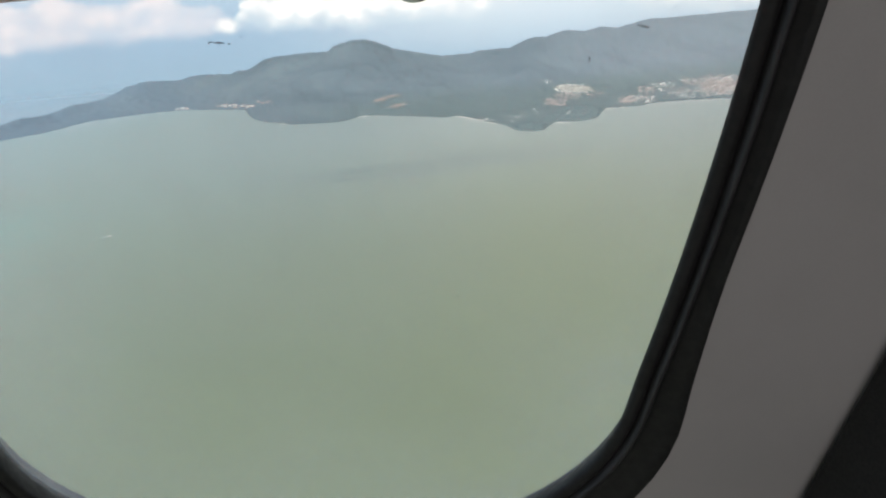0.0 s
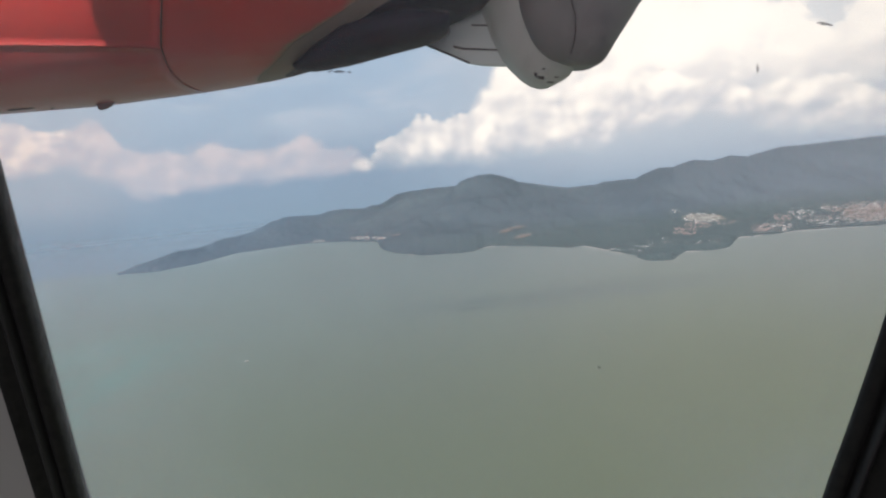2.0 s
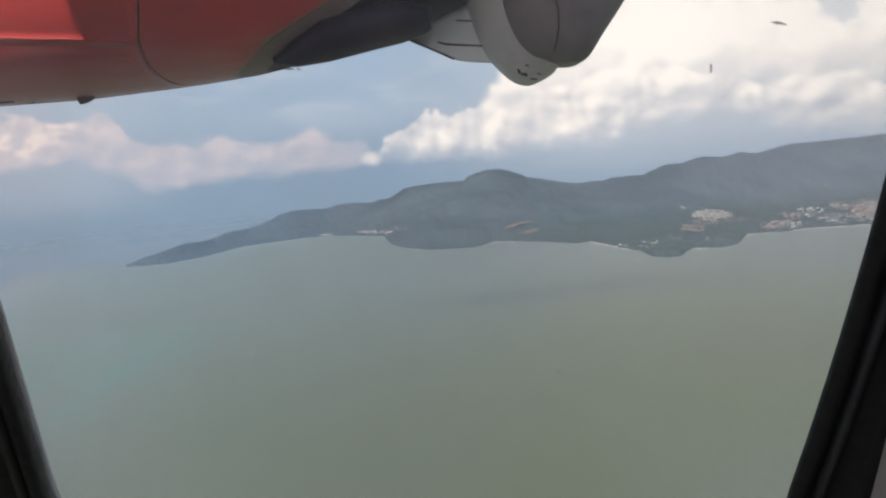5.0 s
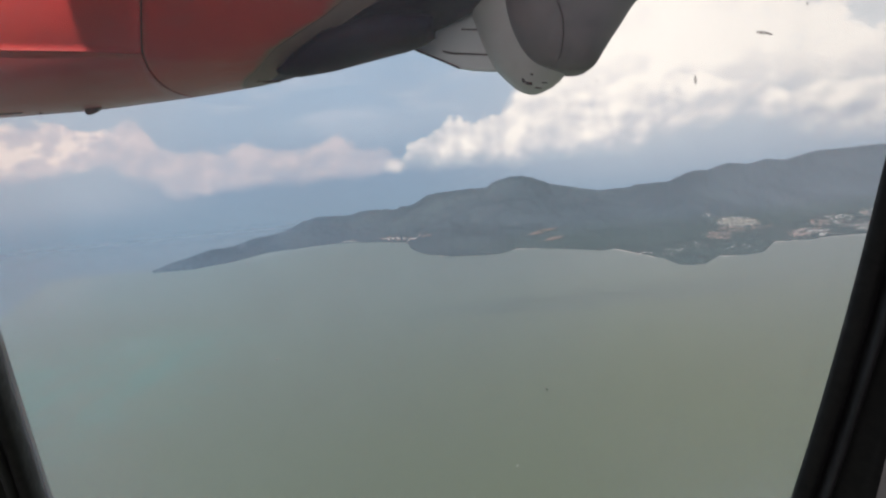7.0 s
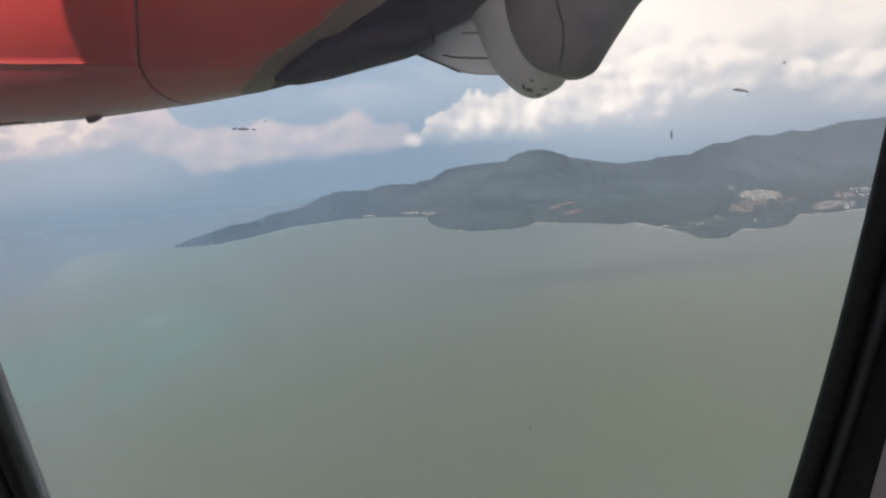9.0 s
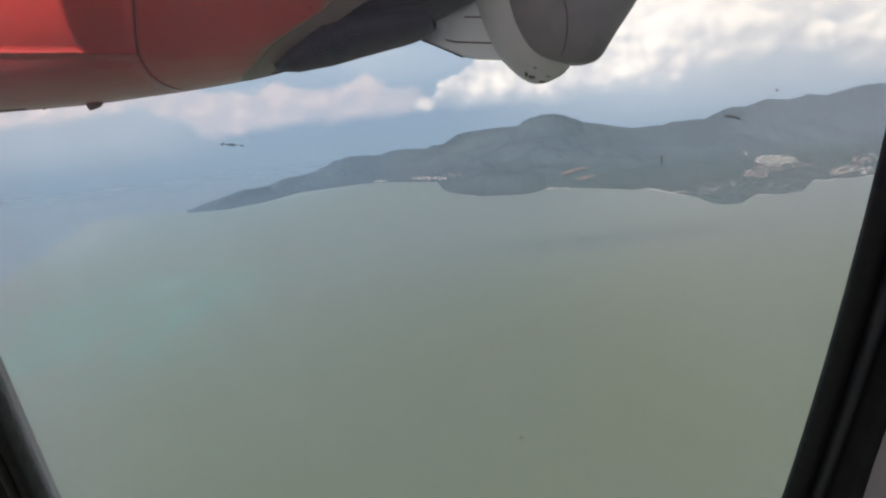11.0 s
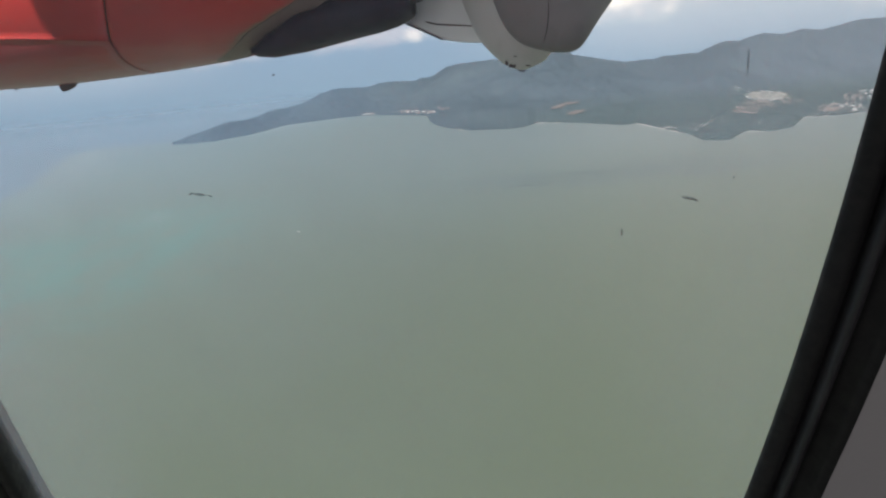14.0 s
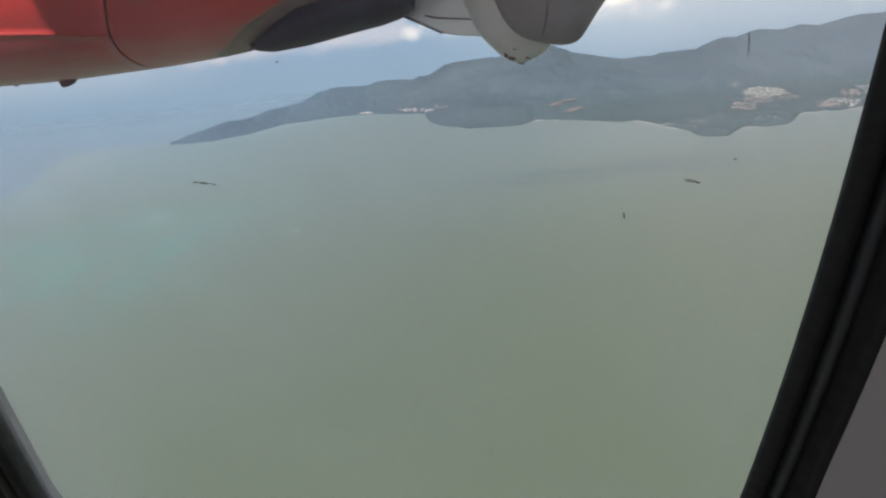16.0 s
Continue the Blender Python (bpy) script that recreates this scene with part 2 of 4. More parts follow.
def sky_backdrop():
    """Hazy tropical sky with a bank of cumulus, on the far backdrop."""
    m = Nodes("hazy sky with cumulus")
    tc = m.add("ShaderNodeTexCoord")
    mp = m.add("ShaderNodeMapping")
    mp.inputs["Scale"].default_value = (1 / 4800, 1 / 4800, 1 / 4800)
    m.link(tc.outputs["Object"], mp.inputs["Vector"])
    sep = m.add("ShaderNodeSeparateXYZ")
    m.link(mp.outputs[0], sep.inputs[0])
    u, v = sep.outputs[0], sep.outputs[2]
    flat = m.add("ShaderNodeCombineXYZ")
    m.link(u, flat.inputs[0])
    m.link(v, flat.inputs[1])
    p = flat.outputs[0]

    def moved(du, dv, su=1.0, sv=1.0):
        k = m.add("ShaderNodeMapping")
        k.inputs["Location"].default_value = (du, dv, 0)
        k.inputs["Scale"].default_value = (su, sv, 1)
        m.link(p, k.inputs["Vector"])
        return k.outputs[0]

    air = m.ramp(m.step(v, -0.07, 0.25, smooth=False), [
        (0.0, (0.225, 0.325, 0.420)), (0.17, (0.240, 0.340, 0.450)), (0.26, (0.285, 0.385, 0.490)),
        (0.42, (0.340, 0.445, 0.555)), (0.65, (0.330, 0.450, 0.580)), (1.0, (0.31, 0.44, 0.59))])
    # paler haze towards the hills in the east, thin high veil
    veil = m.noise(moved(3.1, 0.4, 1.0, 3.0), 6.0, 7, 0.6, 0.6)
    air = m.mix(m.math("MULTIPLY", m.step(veil, 0.42, 0.72), m.step(v, 0.01, 0.08, 0.0, 0.55)), air, (0.53, 0.58, 0.65))
    air = m.mix(m.math("MULTIPLY", m.step(u, -0.10, 0.25), m.step(v, -0.09, 0.02, 0.0, 0.85)), air, (0.49, 0.545, 0.60))

    # pale veil low in the west
    air = m.mix(m.math("MULTIPLY", m.step(u, -0.28, -0.46), m.step(v, -0.065, -0.01, 0.0, 0.6)), air, (0.42, 0.48, 0.545))

    def lobes(du, dv, scale):
        vo = m.add("ShaderNodeTexVoronoi", feature="SMOOTH_F1")
        warp = m.add("ShaderNodeTexNoise")
        m.link(moved(du, dv), warp.inputs["Vector"])
        warp.inputs["Scale"].default_value = scale * 1.3
        warp.inputs["Detail"].default_value = 4.0
        push = m.add("ShaderNodeVectorMath", operation="MULTIPLY_ADD")
        m.link(warp.outputs["Color"], push.inputs[0])
        push.inputs[1].default_value = (0.55 / scale, 0.55 / scale, 0)
        m.link(moved(du, dv, 1.0, 1.15), push.inputs[2])
        m.link(push.outputs[0], vo.inputs["Vector"])
        vo.inputs["Scale"].default_value = scale
        vo.inputs["Smoothness"].default_value = 0.3
        vo.inputs["Detail"].default_value = 2.0
        vo.inputs["Roughness"].default_value = 0.55
        vo.normalize = True
        return m.math("SUBTRACT", 1.0, m.math("MULTIPLY", vo.outputs["Distance"], 1.6))

    def bank(top, bot, shift, coarse, fine, crisp, fade, lift, base=0.0, relief=0.55, ragged=0.095, puffy=0.045):
        """Cover and brightness of a bank of cumulus between two curves."""
        t = m.curve(u, -0.8, 0.9, top, -0.2, 0.4)
        b = m.curve(u, -0.8, 0.9, bot, -0.2, 0.4)
        n = m.noise(moved(shift, shift * 0.7, 1.0, 1.2), coarse, 5, 0.5)
        n_low = m.noise(moved(shift + 0.010, shift * 0.7 - 0.016, 1.0, 1.2), coarse, 5, 0.5)
        l1, l2 = lobes(shift, 0.3, fine), lobes(shift + 4.0, 1.3, fine * 2.3)
        lit = m.math("SUBTRACT", l1, lobes(shift - 0.006, 0.311, fine))
        puff = m.math("ADD", m.math("MULTIPLY", l1, 0.66), m.math("MULTIPLY", l2, 0.34))
        wob = m.math("ADD", m.math("MULTIPLY", m.math("SUBTRACT", n, 0.5), ragged), m.math("MULTIPLY", m.math("SUBTRACT", puff, 0.36), puffy))
        d = m.math("ADD", m.math("SUBTRACT", t, v), wob)
        cover = m.step(d, 0.0, crisp)
        under = m.math("ADD", m.math("SUBTRACT", v, b), m.math("MULTIPLY", wob, 0.5))
        cover = m.math("MULTIPLY", cover, m.step(under, -fade * 0.3, fade))
        sun = m.math("MULTIPLY", m.math("SUBTRACT", n_low, n), -2.4)
        bright = m.math("ADD", m.math("MULTIPLY", m.step(under, 0.0, lift), 0.55), m.math("MULTIPLY", m.math("SUBTRACT", puff, 0.4), relief))
        bright = m.math("ADD", bright, m.math("MULTIPLY", lit, relief * 0.55))
        bright = m.math("ADD", bright, m.math("ADD", sun, 0.22 + base))
        return cover, m.math("ADD", bright, 0.0, clamp=True)

    # pinkish distant cumulus in the west
    cover, bright = bank([(-0.8, 0.08), (-0.52, 0.078), (-0.473, 0.079), (-0.462, 0.069), (-0.427, 0.067), (-0.404, 0.075), (-0.392, 0.068), (-0.377, 0.042), (-0.344, 0.035), (-0.266, 0.034), (-0.190, 0.027),
                          (-0.164, 0.037), (-0.145, 0.029), (-0.108, 0.022), (-0.075, -0.005), (0.0, -0.12), (0.9, -0.15)],
                         [(-0.8, 0.01), (-0.49, 0.010), (-0.438, 0.018), (-0.412, 0.006), (-0.385, -0.008), (-0.363, -0.024), (-0.305, -0.021), (-0.224, -0.019), (-0.144, -0.016), (-0.084, -0.010), (0.9, 0.0)],
                         11.0, 22.0, 30.0, 0.012, 0.014, 0.055, 0.03, 0.48, 0.030, 0.024)
    glow = m.math("ADD", m.math("MULTIPLY", bright, 0.72), m.math("MULTIPLY", m.step(u, -0.36, -0.46), 0.30), clamp=True)
    col = m.mix(m.math("MULTIPLY", cover, 0.82), air, m.ramp(glow, [(0.0, (0.43, 0.465, 0.54)), (0.5, (0.52, 0.512, 0.56)), (0.8, (0.65, 0.59, 0.605)), (1.0, (0.90, 0.77, 0.70))]))
    # the high mass in the east
    cover, bright = bank([(-0.8, -0.15), (0.02, -0.12), (0.06, 0.06), (0.09, 0.095), (0.15, 0.145), (0.21, 0.19), (0.27, 0.30), (0.9, 0.30)],
                         [(-0.8, 0.05), (0.10, 0.032), (0.30, 0.030), (0.42, 0.034), (0.9, 0.035)], 23.0, 8.0, 13.0, 0.026, 0.045, 0.090, 0.22, 0.28)
    hole = m.math("MULTIPLY", m.step(m.noise(moved(5.3, 2.2), 13.0, 6, 0.55), 0.52, 0.62), m.math("MULTIPLY", m.step(v, 0.075, 0.11), m.step(u, 0.34, 0.42)))
    cover = m.math("MULTIPLY", cover, m.math("SUBTRACT", 1.0, m.math("MULTIPLY", hole, 0.6)))
    WHITES = [(0.0, (0.52, 0.55, 0.59)), (0.35, (0.64, 0.645, 0.66)), (0.65, (0.79, 0.765, 0.735)), (1.0, (1.0, 0.945, 0.86))]
    col = m.mix(m.math("MULTIPLY", cover, 0.97), col, m.ramp(bright, WHITES))
    # the nearer row along its foot
    cover, bright = bank([(-0.8, -0.15), (-0.13, -0.06), (-0.088, -0.016), (-0.074, 0.004), (-0.060, 0.022), (-0.038, 0.030), (-0.016, 0.047), (0.000, 0.054), (0.017, 0.044), (0.036, 0.052), (0.054, 0.047), (0.073, 0.062),
                          (0.13, 0.074), (0.157, 0.068), (0.19, 0.078), (0.26, 0.084), (0.31, 0.080), (0.37, 0.058), (0.42, 0.046), (0.46, 0.056), (0.50, 0.044), (0.56, 0.02), (0.9, 0.02)],
                         [(-0.8, 0.0), (-0.06, -0.006), (0.055, -0.013), (0.108, -0.008), (0.182, -0.006), (0.254, 0.000), (0.322, 0.016), (0.385, 0.011), (0.442, -0.006), (0.50, -0.008), (0.9, 0.0)],
                         37.0, 19.0, 23.0, 0.010, 0.026, 0.062, -0.03, 0.46, 0.026, 0.046)
    col = m.mix(m.math("MULTIPLY", cover, 0.93), col, m.ramp(bright, WHITES))
    # a small puff on its own
    pu, pv = m.math("DIVIDE", m.math("ADD", u, 0.0880), 1.5), m.math("ADD", v, 0.0045)
    ball = m.math("SQRT", m.math("ADD", m.math("MULTIPLY", pu, pu), m.math("MULTIPLY", pv, pv)))
    ball = m.math("ADD", ball, m.math("MULTIPLY", m.math("SUBTRACT", m.noise(p, 90.0, 4), 0.5), 0.010))
    col = m.mix(m.step(ball, 0.001, 0.0135, 0.72, 0.0), col, (0.80, 0.765, 0.73))
    em = m.add("ShaderNodeEmission")
    m.link(col, em.inputs[0])
    em.inputs[1].default_value = 1.0
    m.link(em.outputs[0], m.out.inputs[0])
    return m.mat


def pane_glass():
    m = Nodes("scuffed acrylic window pane")
    v = m.coords()
    clear = m.add("ShaderNodeBsdfTransparent")
    clear.inputs[0].default_value = (0.97, 0.985, 0.98, 1)
    gloss = m.add("ShaderNodeBsdfGlossy")
    gloss.inputs["Roughness"].default_value = 0.05
    mixed = m.add("ShaderNodeMixShader")
    mixed.inputs[0].default_value = 0.02
    m.link(clear.outputs[0], mixed.inputs[1])
    m.link(gloss.outputs[0], mixed.inputs[2])
    overlay = m.add("ShaderNodeBsdfTranslucent")
    overlay.inputs[0].default_value = (0.85, 0.88, 0.9, 1)
    grime = m.add("ShaderNodeMixShader")
    rim = m.add("ShaderNodeAttribute", attribute_name="rim").outputs["Fac"]
    haze = m.math("MULTIPLY", m.step(rim, 0.50, 1.0), m.step(m.noise(v, 5.0, 4, 0.6), 0.25, 0.75, 0.03, 0.11))
    m.link(m.math("ADD", m.step(m.noise(v, 7.0, 6, 0.6), 0.3, 0.8, 0.02, 0.07), haze), grime.inputs[0])
    m.link(mixed.outputs[0], grime.inputs[1])
    m.link(overlay.outputs[0], grime.inputs[2])
    m.link(grime.outputs[0], m.out.inputs[0])
    return m.mat


def dried_dirt():
    m = Nodes("thin dried dirt")
    v = m.coords()
    n = m.noise(v, 900.0, 5, 0.7)
    m.set(Base_Color=m.mix(n, (0.03, 0.028, 0.025), (0.10, 0.09, 0.08)), Roughness=0.9, Alpha=m.step(n, 0.35, 0.65, 0.22, 0.62))
    return m.mat


RED = paint_red()
RED_REAR = paint_red("heat-browned red aircraft paint", True)
SEAM = worn("panel gap", (0.03, 0.02, 0.02), (0.06, 0.03, 0.03), 20)
OLIVE = worn("heat-stained metal", (0.21, 0.153, 0.138), (0.30, 0.233, 0.212), 9, (0.40, 0.6), 0.15)
SOOT = worn("sooty dark exhaust metal", (0.012, 0.011, 0.028), (0.036, 0.033, 0.062), 12, (0.45, 0.7), 0.0, gloss=0.22)
WHITE = worn("white aircraft paint", (0.82, 0.87, 0.89), (0.90, 0.93, 0.94), 10, (0.3, 0.45), 0.0, 0.03)
# these two greys carry wing shade on the flap fairings in their colour
GREY = worn("grey aircraft paint with wing shade in it", (0.125, 0.110, 0.116), (0.255, 0.225, 0.222), 7, (0.4, 0.55), 0.0, 0.04)
CANOE = worn("aircraft paint, lightly darkened for shade", (0.52, 0.515, 0.495), (0.70, 0.69, 0.67), 9, (0.35, 0.5), 0.0, 0.04)
RUBBER = worn("black window rubber", (0.0035, 0.004, 0.0045), (0.008, 0.0085, 0.0095), 14, (0.6, 0.8), 0.0, 0.2, 0.001)
RUBBER_LIP = worn("grey-black lip rubber", (0.018, 0.019, 0.021), (0.036, 0.037, 0.040), 18, (0.4, 0.6), 0.0, 0.2, 0.001)
PLASTIC = worn("grey cabin plastic", (0.345, 0.340, 0.344), (0.39, 0.383, 0.388), 5, (0.45, 0.6), 0.0, 0.08, 0.0006, 90.0)
LEATHER = worn("black seat leather", (0.004, 0.0035, 0.0035), (0.008, 0.007, 0.007), 8, (0.7, 0.9), 0.0, 0.3, 0.002, 40.0)
DIRT = dried_dirt()
GLASS = pane_glass()
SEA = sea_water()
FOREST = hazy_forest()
SKY = sky_backdrop()
SAND = worn("pale beach sand", (0.38, 0.37, 0.345), (0.52, 0.505, 0.475), 0.05, (0.8, 0.95))
EARTH = worn("bare reddish earth", (0.125, 0.122, 0.120), (0.195, 0.168, 0.162), 0.04, (0.8, 0.95))
PINK = worn("faded pinkish plaster", (0.27, 0.235, 0.225), (0.36, 0.315, 0.30), 0.1, (0.7, 0.9))
PLASTER = worn("white plaster", (0.41, 0.405, 0.40), (0.53, 0.52, 0.51), 0.1, (0.7, 0.9))
CONCRETE = worn("pale concrete and bare ground", (0.105, 0.120, 0.112), (0.20, 0.20, 0.185), 0.03, (0.8, 0.95))
REDDISH = worn("bare pinkish ground", (0.115, 0.120, 0.115), (0.20, 0.170, 0.165), 0.02, (0.8, 0.95))
TILE_RED = worn("weathered clay tiles", (0.235, 0.168, 0.165), (0.33, 0.245, 0.235), 0.1, (0.7, 0.9))
SHEET = worn("grey roof sheet", (0.36, 0.365, 0.37), (0.50, 0.50, 0.495), 0.1, (0.5, 0.7))
WHITE_SHEET = worn("white roof sheet", (0.56, 0.56, 0.54), (0.70, 0.69, 0.66), 0.1, (0.5, 0.7))
FOAM = worn("white foam", (0.62, 0.66, 0.66), (0.8, 0.82, 0.82), 0.2, (0.6, 0.8))


# ---- building helpers ----
def mesh_of(bm, name, mat, smooth=True):
    me = bpy.data.meshes.new(name)
    bm.normal_update()
    bm.to_mesh(me)
    bm.free()
    me.materials.append(mat)
    if smooth:
        me.shade_smooth()
    return me


def data_of(name, verts, faces, mat, smooth=True):
    me = bpy.data.meshes.new(name)
    me.from_pydata([tuple(v) for v in verts], [], [tuple(f) for f in faces])
    me.materials.append(mat)
    me.validate()
    if smooth:
        me.shade_smooth()
    return me


def part(name, me, parent, label=""):
    ob = new(name, me)
    ob.parent = parent
    if label:
        ob["label"] = label
    return ob


def thing(name, label, category, group="", kind="", at=(0, 0, 0)):
    e = new(name)
    e.empty_display_size = 0.1
    e.location = at
    return tagged(e, label, category, group, kind)


def whole(name, me, label, category="", group="", kind=""):
    return tagged(new(name, me), label, category, group, kind)


def lerp(x, pairs):
    return float(np.interp(x, [p[0] for p in pairs], [p[1] for p in pairs]))


def table(pairs, soft, lo=-0.45, hi=0.85, n=2600):
    """A quick smoothed look-up of a curve over the bearing."""
    a = np.linspace(lo, hi, n)
    y = np.interp(a, [p[0] for p in pairs], [p[1] for p in pairs])
    w = max(1, int(soft / (hi - lo) * n))
    k = np.hanning(w + 2)[1:-1]
    y = np.convolve(np.pad(y, w, mode="edge"), k / k.sum(), mode="same")[w:-w]
    y = y.tolist()

    def at(x):
        q = (x - lo) / (hi - lo) * (n - 1)
        i = min(n - 2, max(0, int(q)))
        return y[i] + (y[i + 1] - y[i]) * (q - i)
    return at


# ---- sea and sky ----
ALT = -300.0
bm = bmesh.new()
rings = [60, 4796]
segs = 240
prev = None
for r in rings:
    loop = [bm.verts.new((r * math.cos(2 * math.pi * i / segs), r * math.sin(2 * math.pi * i / segs), ALT)) for i in range(segs)]
    if prev is None:
        bm.faces.new(loop)
    else:
        for i in range(segs):
            bm.faces.new((prev[i], loop[i], loop[(i + 1) % segs], prev[(i + 1) % segs]))
    prev = loop
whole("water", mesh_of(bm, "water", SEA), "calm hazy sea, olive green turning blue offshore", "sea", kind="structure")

verts, faces = [], []
cols = 120
for i in range(cols + 1):
    a = radians(-78 + 156 * i / cols)
    for z in (-760, -60, 300, 900, 2300):
        verts.append((4800 * math.sin(a), 4800 * math.cos(a), z))
for i in range(cols):
    for j in range(4):
        k = i * 5 + j
        faces.append((k, k + 5, k + 6, k + 1))
whole("backdrop", data_of("backdrop", verts, faces, SKY), "hazy blue sky with white cumulus clouds", "sky", kind="structure")

# ---- island ----
# bearing (x over y) and distance of the near shore
SHORE = [(-0.435, 2377), (-0.411, 2373), (-0.378, 2387), (-0.354, 2444), (-0.33, 2487), (-0.305, 2583), (-0.273, 2729), (-0.233, 2791), (-0.193, 2856),
         (-0.158, 2867), (-0.115, 2800), (-0.08, 2731), (-0.076, 2542), (-0.07, 2436), (-0.055, 2340), (-0.024, 2244), (0.007, 2231), (0.037, 2217),
         (0.053, 2249), (0.065, 2301), (0.084, 2302), (0.13, 2242), (0.183, 2139), (0.198, 2157), (0.228, 2033), (0.246, 1963), (0.269, 1912), (0.276, 1851),
         (0.287, 1798), (0.31, 1772), (0.325, 1784), (0.334, 1853), (0.34, 1884), (0.359, 1867), (0.374, 1871), (0.392, 1882), (0.404, 1908), (0.409, 1990),
         (0.415, 2057), (0.434, 2058), (0.471, 2071), (0.504, 2089), (0.606, 2060), (0.80, 2350)]
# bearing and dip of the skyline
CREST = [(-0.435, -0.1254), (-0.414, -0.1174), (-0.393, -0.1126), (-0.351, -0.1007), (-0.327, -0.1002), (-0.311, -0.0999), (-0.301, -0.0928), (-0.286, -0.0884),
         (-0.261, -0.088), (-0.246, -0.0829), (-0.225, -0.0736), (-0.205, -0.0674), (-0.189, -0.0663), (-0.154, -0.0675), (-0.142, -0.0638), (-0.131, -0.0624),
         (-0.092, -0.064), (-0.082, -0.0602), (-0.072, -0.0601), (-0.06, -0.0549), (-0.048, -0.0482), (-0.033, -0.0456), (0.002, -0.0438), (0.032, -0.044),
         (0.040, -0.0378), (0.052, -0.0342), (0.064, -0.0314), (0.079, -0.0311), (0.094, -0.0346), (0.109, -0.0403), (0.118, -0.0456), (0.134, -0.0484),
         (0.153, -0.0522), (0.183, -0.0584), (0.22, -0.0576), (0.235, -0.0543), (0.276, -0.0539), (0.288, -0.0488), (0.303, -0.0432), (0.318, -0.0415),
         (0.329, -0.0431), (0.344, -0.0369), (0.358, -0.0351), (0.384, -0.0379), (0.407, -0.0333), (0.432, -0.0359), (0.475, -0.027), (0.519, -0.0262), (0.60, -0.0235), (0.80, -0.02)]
DEPTH = [(-0.435, 14), (-0.40, 70), (-0.36, 170), (-0.30, 300), (-0.20, 480), (-0.08, 700), (0.0, 900), (0.10, 900), (0.25, 1050), (0.40, 1250), (0.80, 1500)]
FLAT = [(-0.43, 0.0), (0.15, 0.02), (0.24, 0.15), (0.30, 0.32), (0.36, 0.40), (0.45, 0.34), (0.80, 0.32)]
BASE = [(-0.435, 2377), (-0.378, 2387), (-0.33, 2487), (-0.28, 2690), (-0.233, 2791), (-0.157, 2867), (-0.09, 2680), (-0.03, 2380), (0.05, 2260), (0.20, 2150), (0.30, 1930), (0.45, 2050), (0.80, 2350)]
KNOLLS = [(553, 1825, 22, 48, 45), (735, 1935, 17, 62, 42), (775, 2040, 18, 55, 50), (-40, 2480, 10, 120, 110), (60, 2390, 8, 90, 90), (650, 1970, 8, 50, 50)]


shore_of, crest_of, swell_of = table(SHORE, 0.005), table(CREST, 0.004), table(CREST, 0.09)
depth_of, flat_of, base_of = table(DEPTH, 0.03), table(FLAT, 0.08), table(BASE, 0.04)


def ground_at(a, t):
    s = shore_of(a)
    b = base_of(a)
    r = b + depth_of(a)
    land = min(1.0, max(0.0, (a + 0.435) * 25))
    s += (9 * noise.noise((a * 120, 3.1, 0)) + 4 * noise.noise((a * 420, 7.7, 0))) * land
    y = b + t * (r - b) + (s - b) * max(0.0, 1 - t) ** 3 if t > 0 else s
    x = a * y
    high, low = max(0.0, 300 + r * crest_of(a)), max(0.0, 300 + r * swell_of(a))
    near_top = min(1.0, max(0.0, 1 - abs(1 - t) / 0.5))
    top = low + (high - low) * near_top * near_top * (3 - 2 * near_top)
    knobs = land * (2.8 * noise.noise((a * 210, 9.2, 0)) + 3.2 * noise.noise((a * 420, 4.2, 0)) + 2.8 * noise.noise((a * 800, 2.2, 0)))
    t0 = flat_of(a)
    if t <= 1:
        k = max(0.0, (t - t0) / (1 - t0))
        rise = 0.45 * k + 0.55 * k * k * (3 - 2 * k)
    else:
        k = max(0.0, 2 - t)
        rise = k
    z = max(0.0, top) * rise + knobs * max(0.0, 1 - abs(t - 1) * 9)
    env = 2.6 * t * (1 - t) ** 1.3 if 0 < t < 1 else 0.0
    rough = 1.5 * noise.fractal(Vector((x * 0.0042, y * 0.0042, 0.3)), 1.0, 2.1, 4)
    z += env * min(1.0, k * 2.2) * top * 0.17 * rough
    z += 2.4 * min(1.0, k * 3) * noise.fractal(Vector((x * 0.03, y * 0.03, 1.7)), 1.0, 2.0, 4)
    z += min(1.0, max(0.0, t * 30)) * (2.0 + 1.5 * noise.noise((x * 0.02, y * 0.02, 5)))
    for cx, cy, h, sx, sy in KNOLLS:
        z += h * math.exp(-(((x - cx) / sx) ** 2 + ((y - cy) / sy) ** 2)) * min(1.0, max(0.0, t * 14))
    if t <= 0 or t >= 2:
        z = -6.0
    return x, y, z


verts, faces = [], []
NA = 1000
ts = [-0.01, 0.0005] + [0.004 + 1.0 * (j / 78) ** 1.25 for j in range(79)] + [1.004 + 0.996 * ((j + 1) / 15) for j in range(15)]
NT = len(ts)
for i in range(NA + 1):
    a = -0.4352 + (0.80 + 0.4352) * i / NA
    for t in ts:
        x, y, z = ground_at(a, t)
        verts.append((x, y, ALT + z))
for i in range(NA):
    for j in range(NT - 1):
        k = i * NT + j
        faces.append((k, k + NT, k + NT + 1, k + 1))
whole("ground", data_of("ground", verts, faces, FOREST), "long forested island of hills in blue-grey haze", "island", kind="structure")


def seen_at(a, dip):
    """The place on the island's near side at a bearing and a dip below the horizon."""
    for i in range(130):
        x, y, z = ground_at(a, 0.004 + i / 130)
        if (ALT + z) / y >= dip:
            break
    return Vector((x, y, ALT + z))


# ---- cabin wall and window ----
DW, TILT, YAW = 0.44, -0.3712, -0.2528
INWARD = -Vector((-YAW, 1.0, -TILT)).normalized()


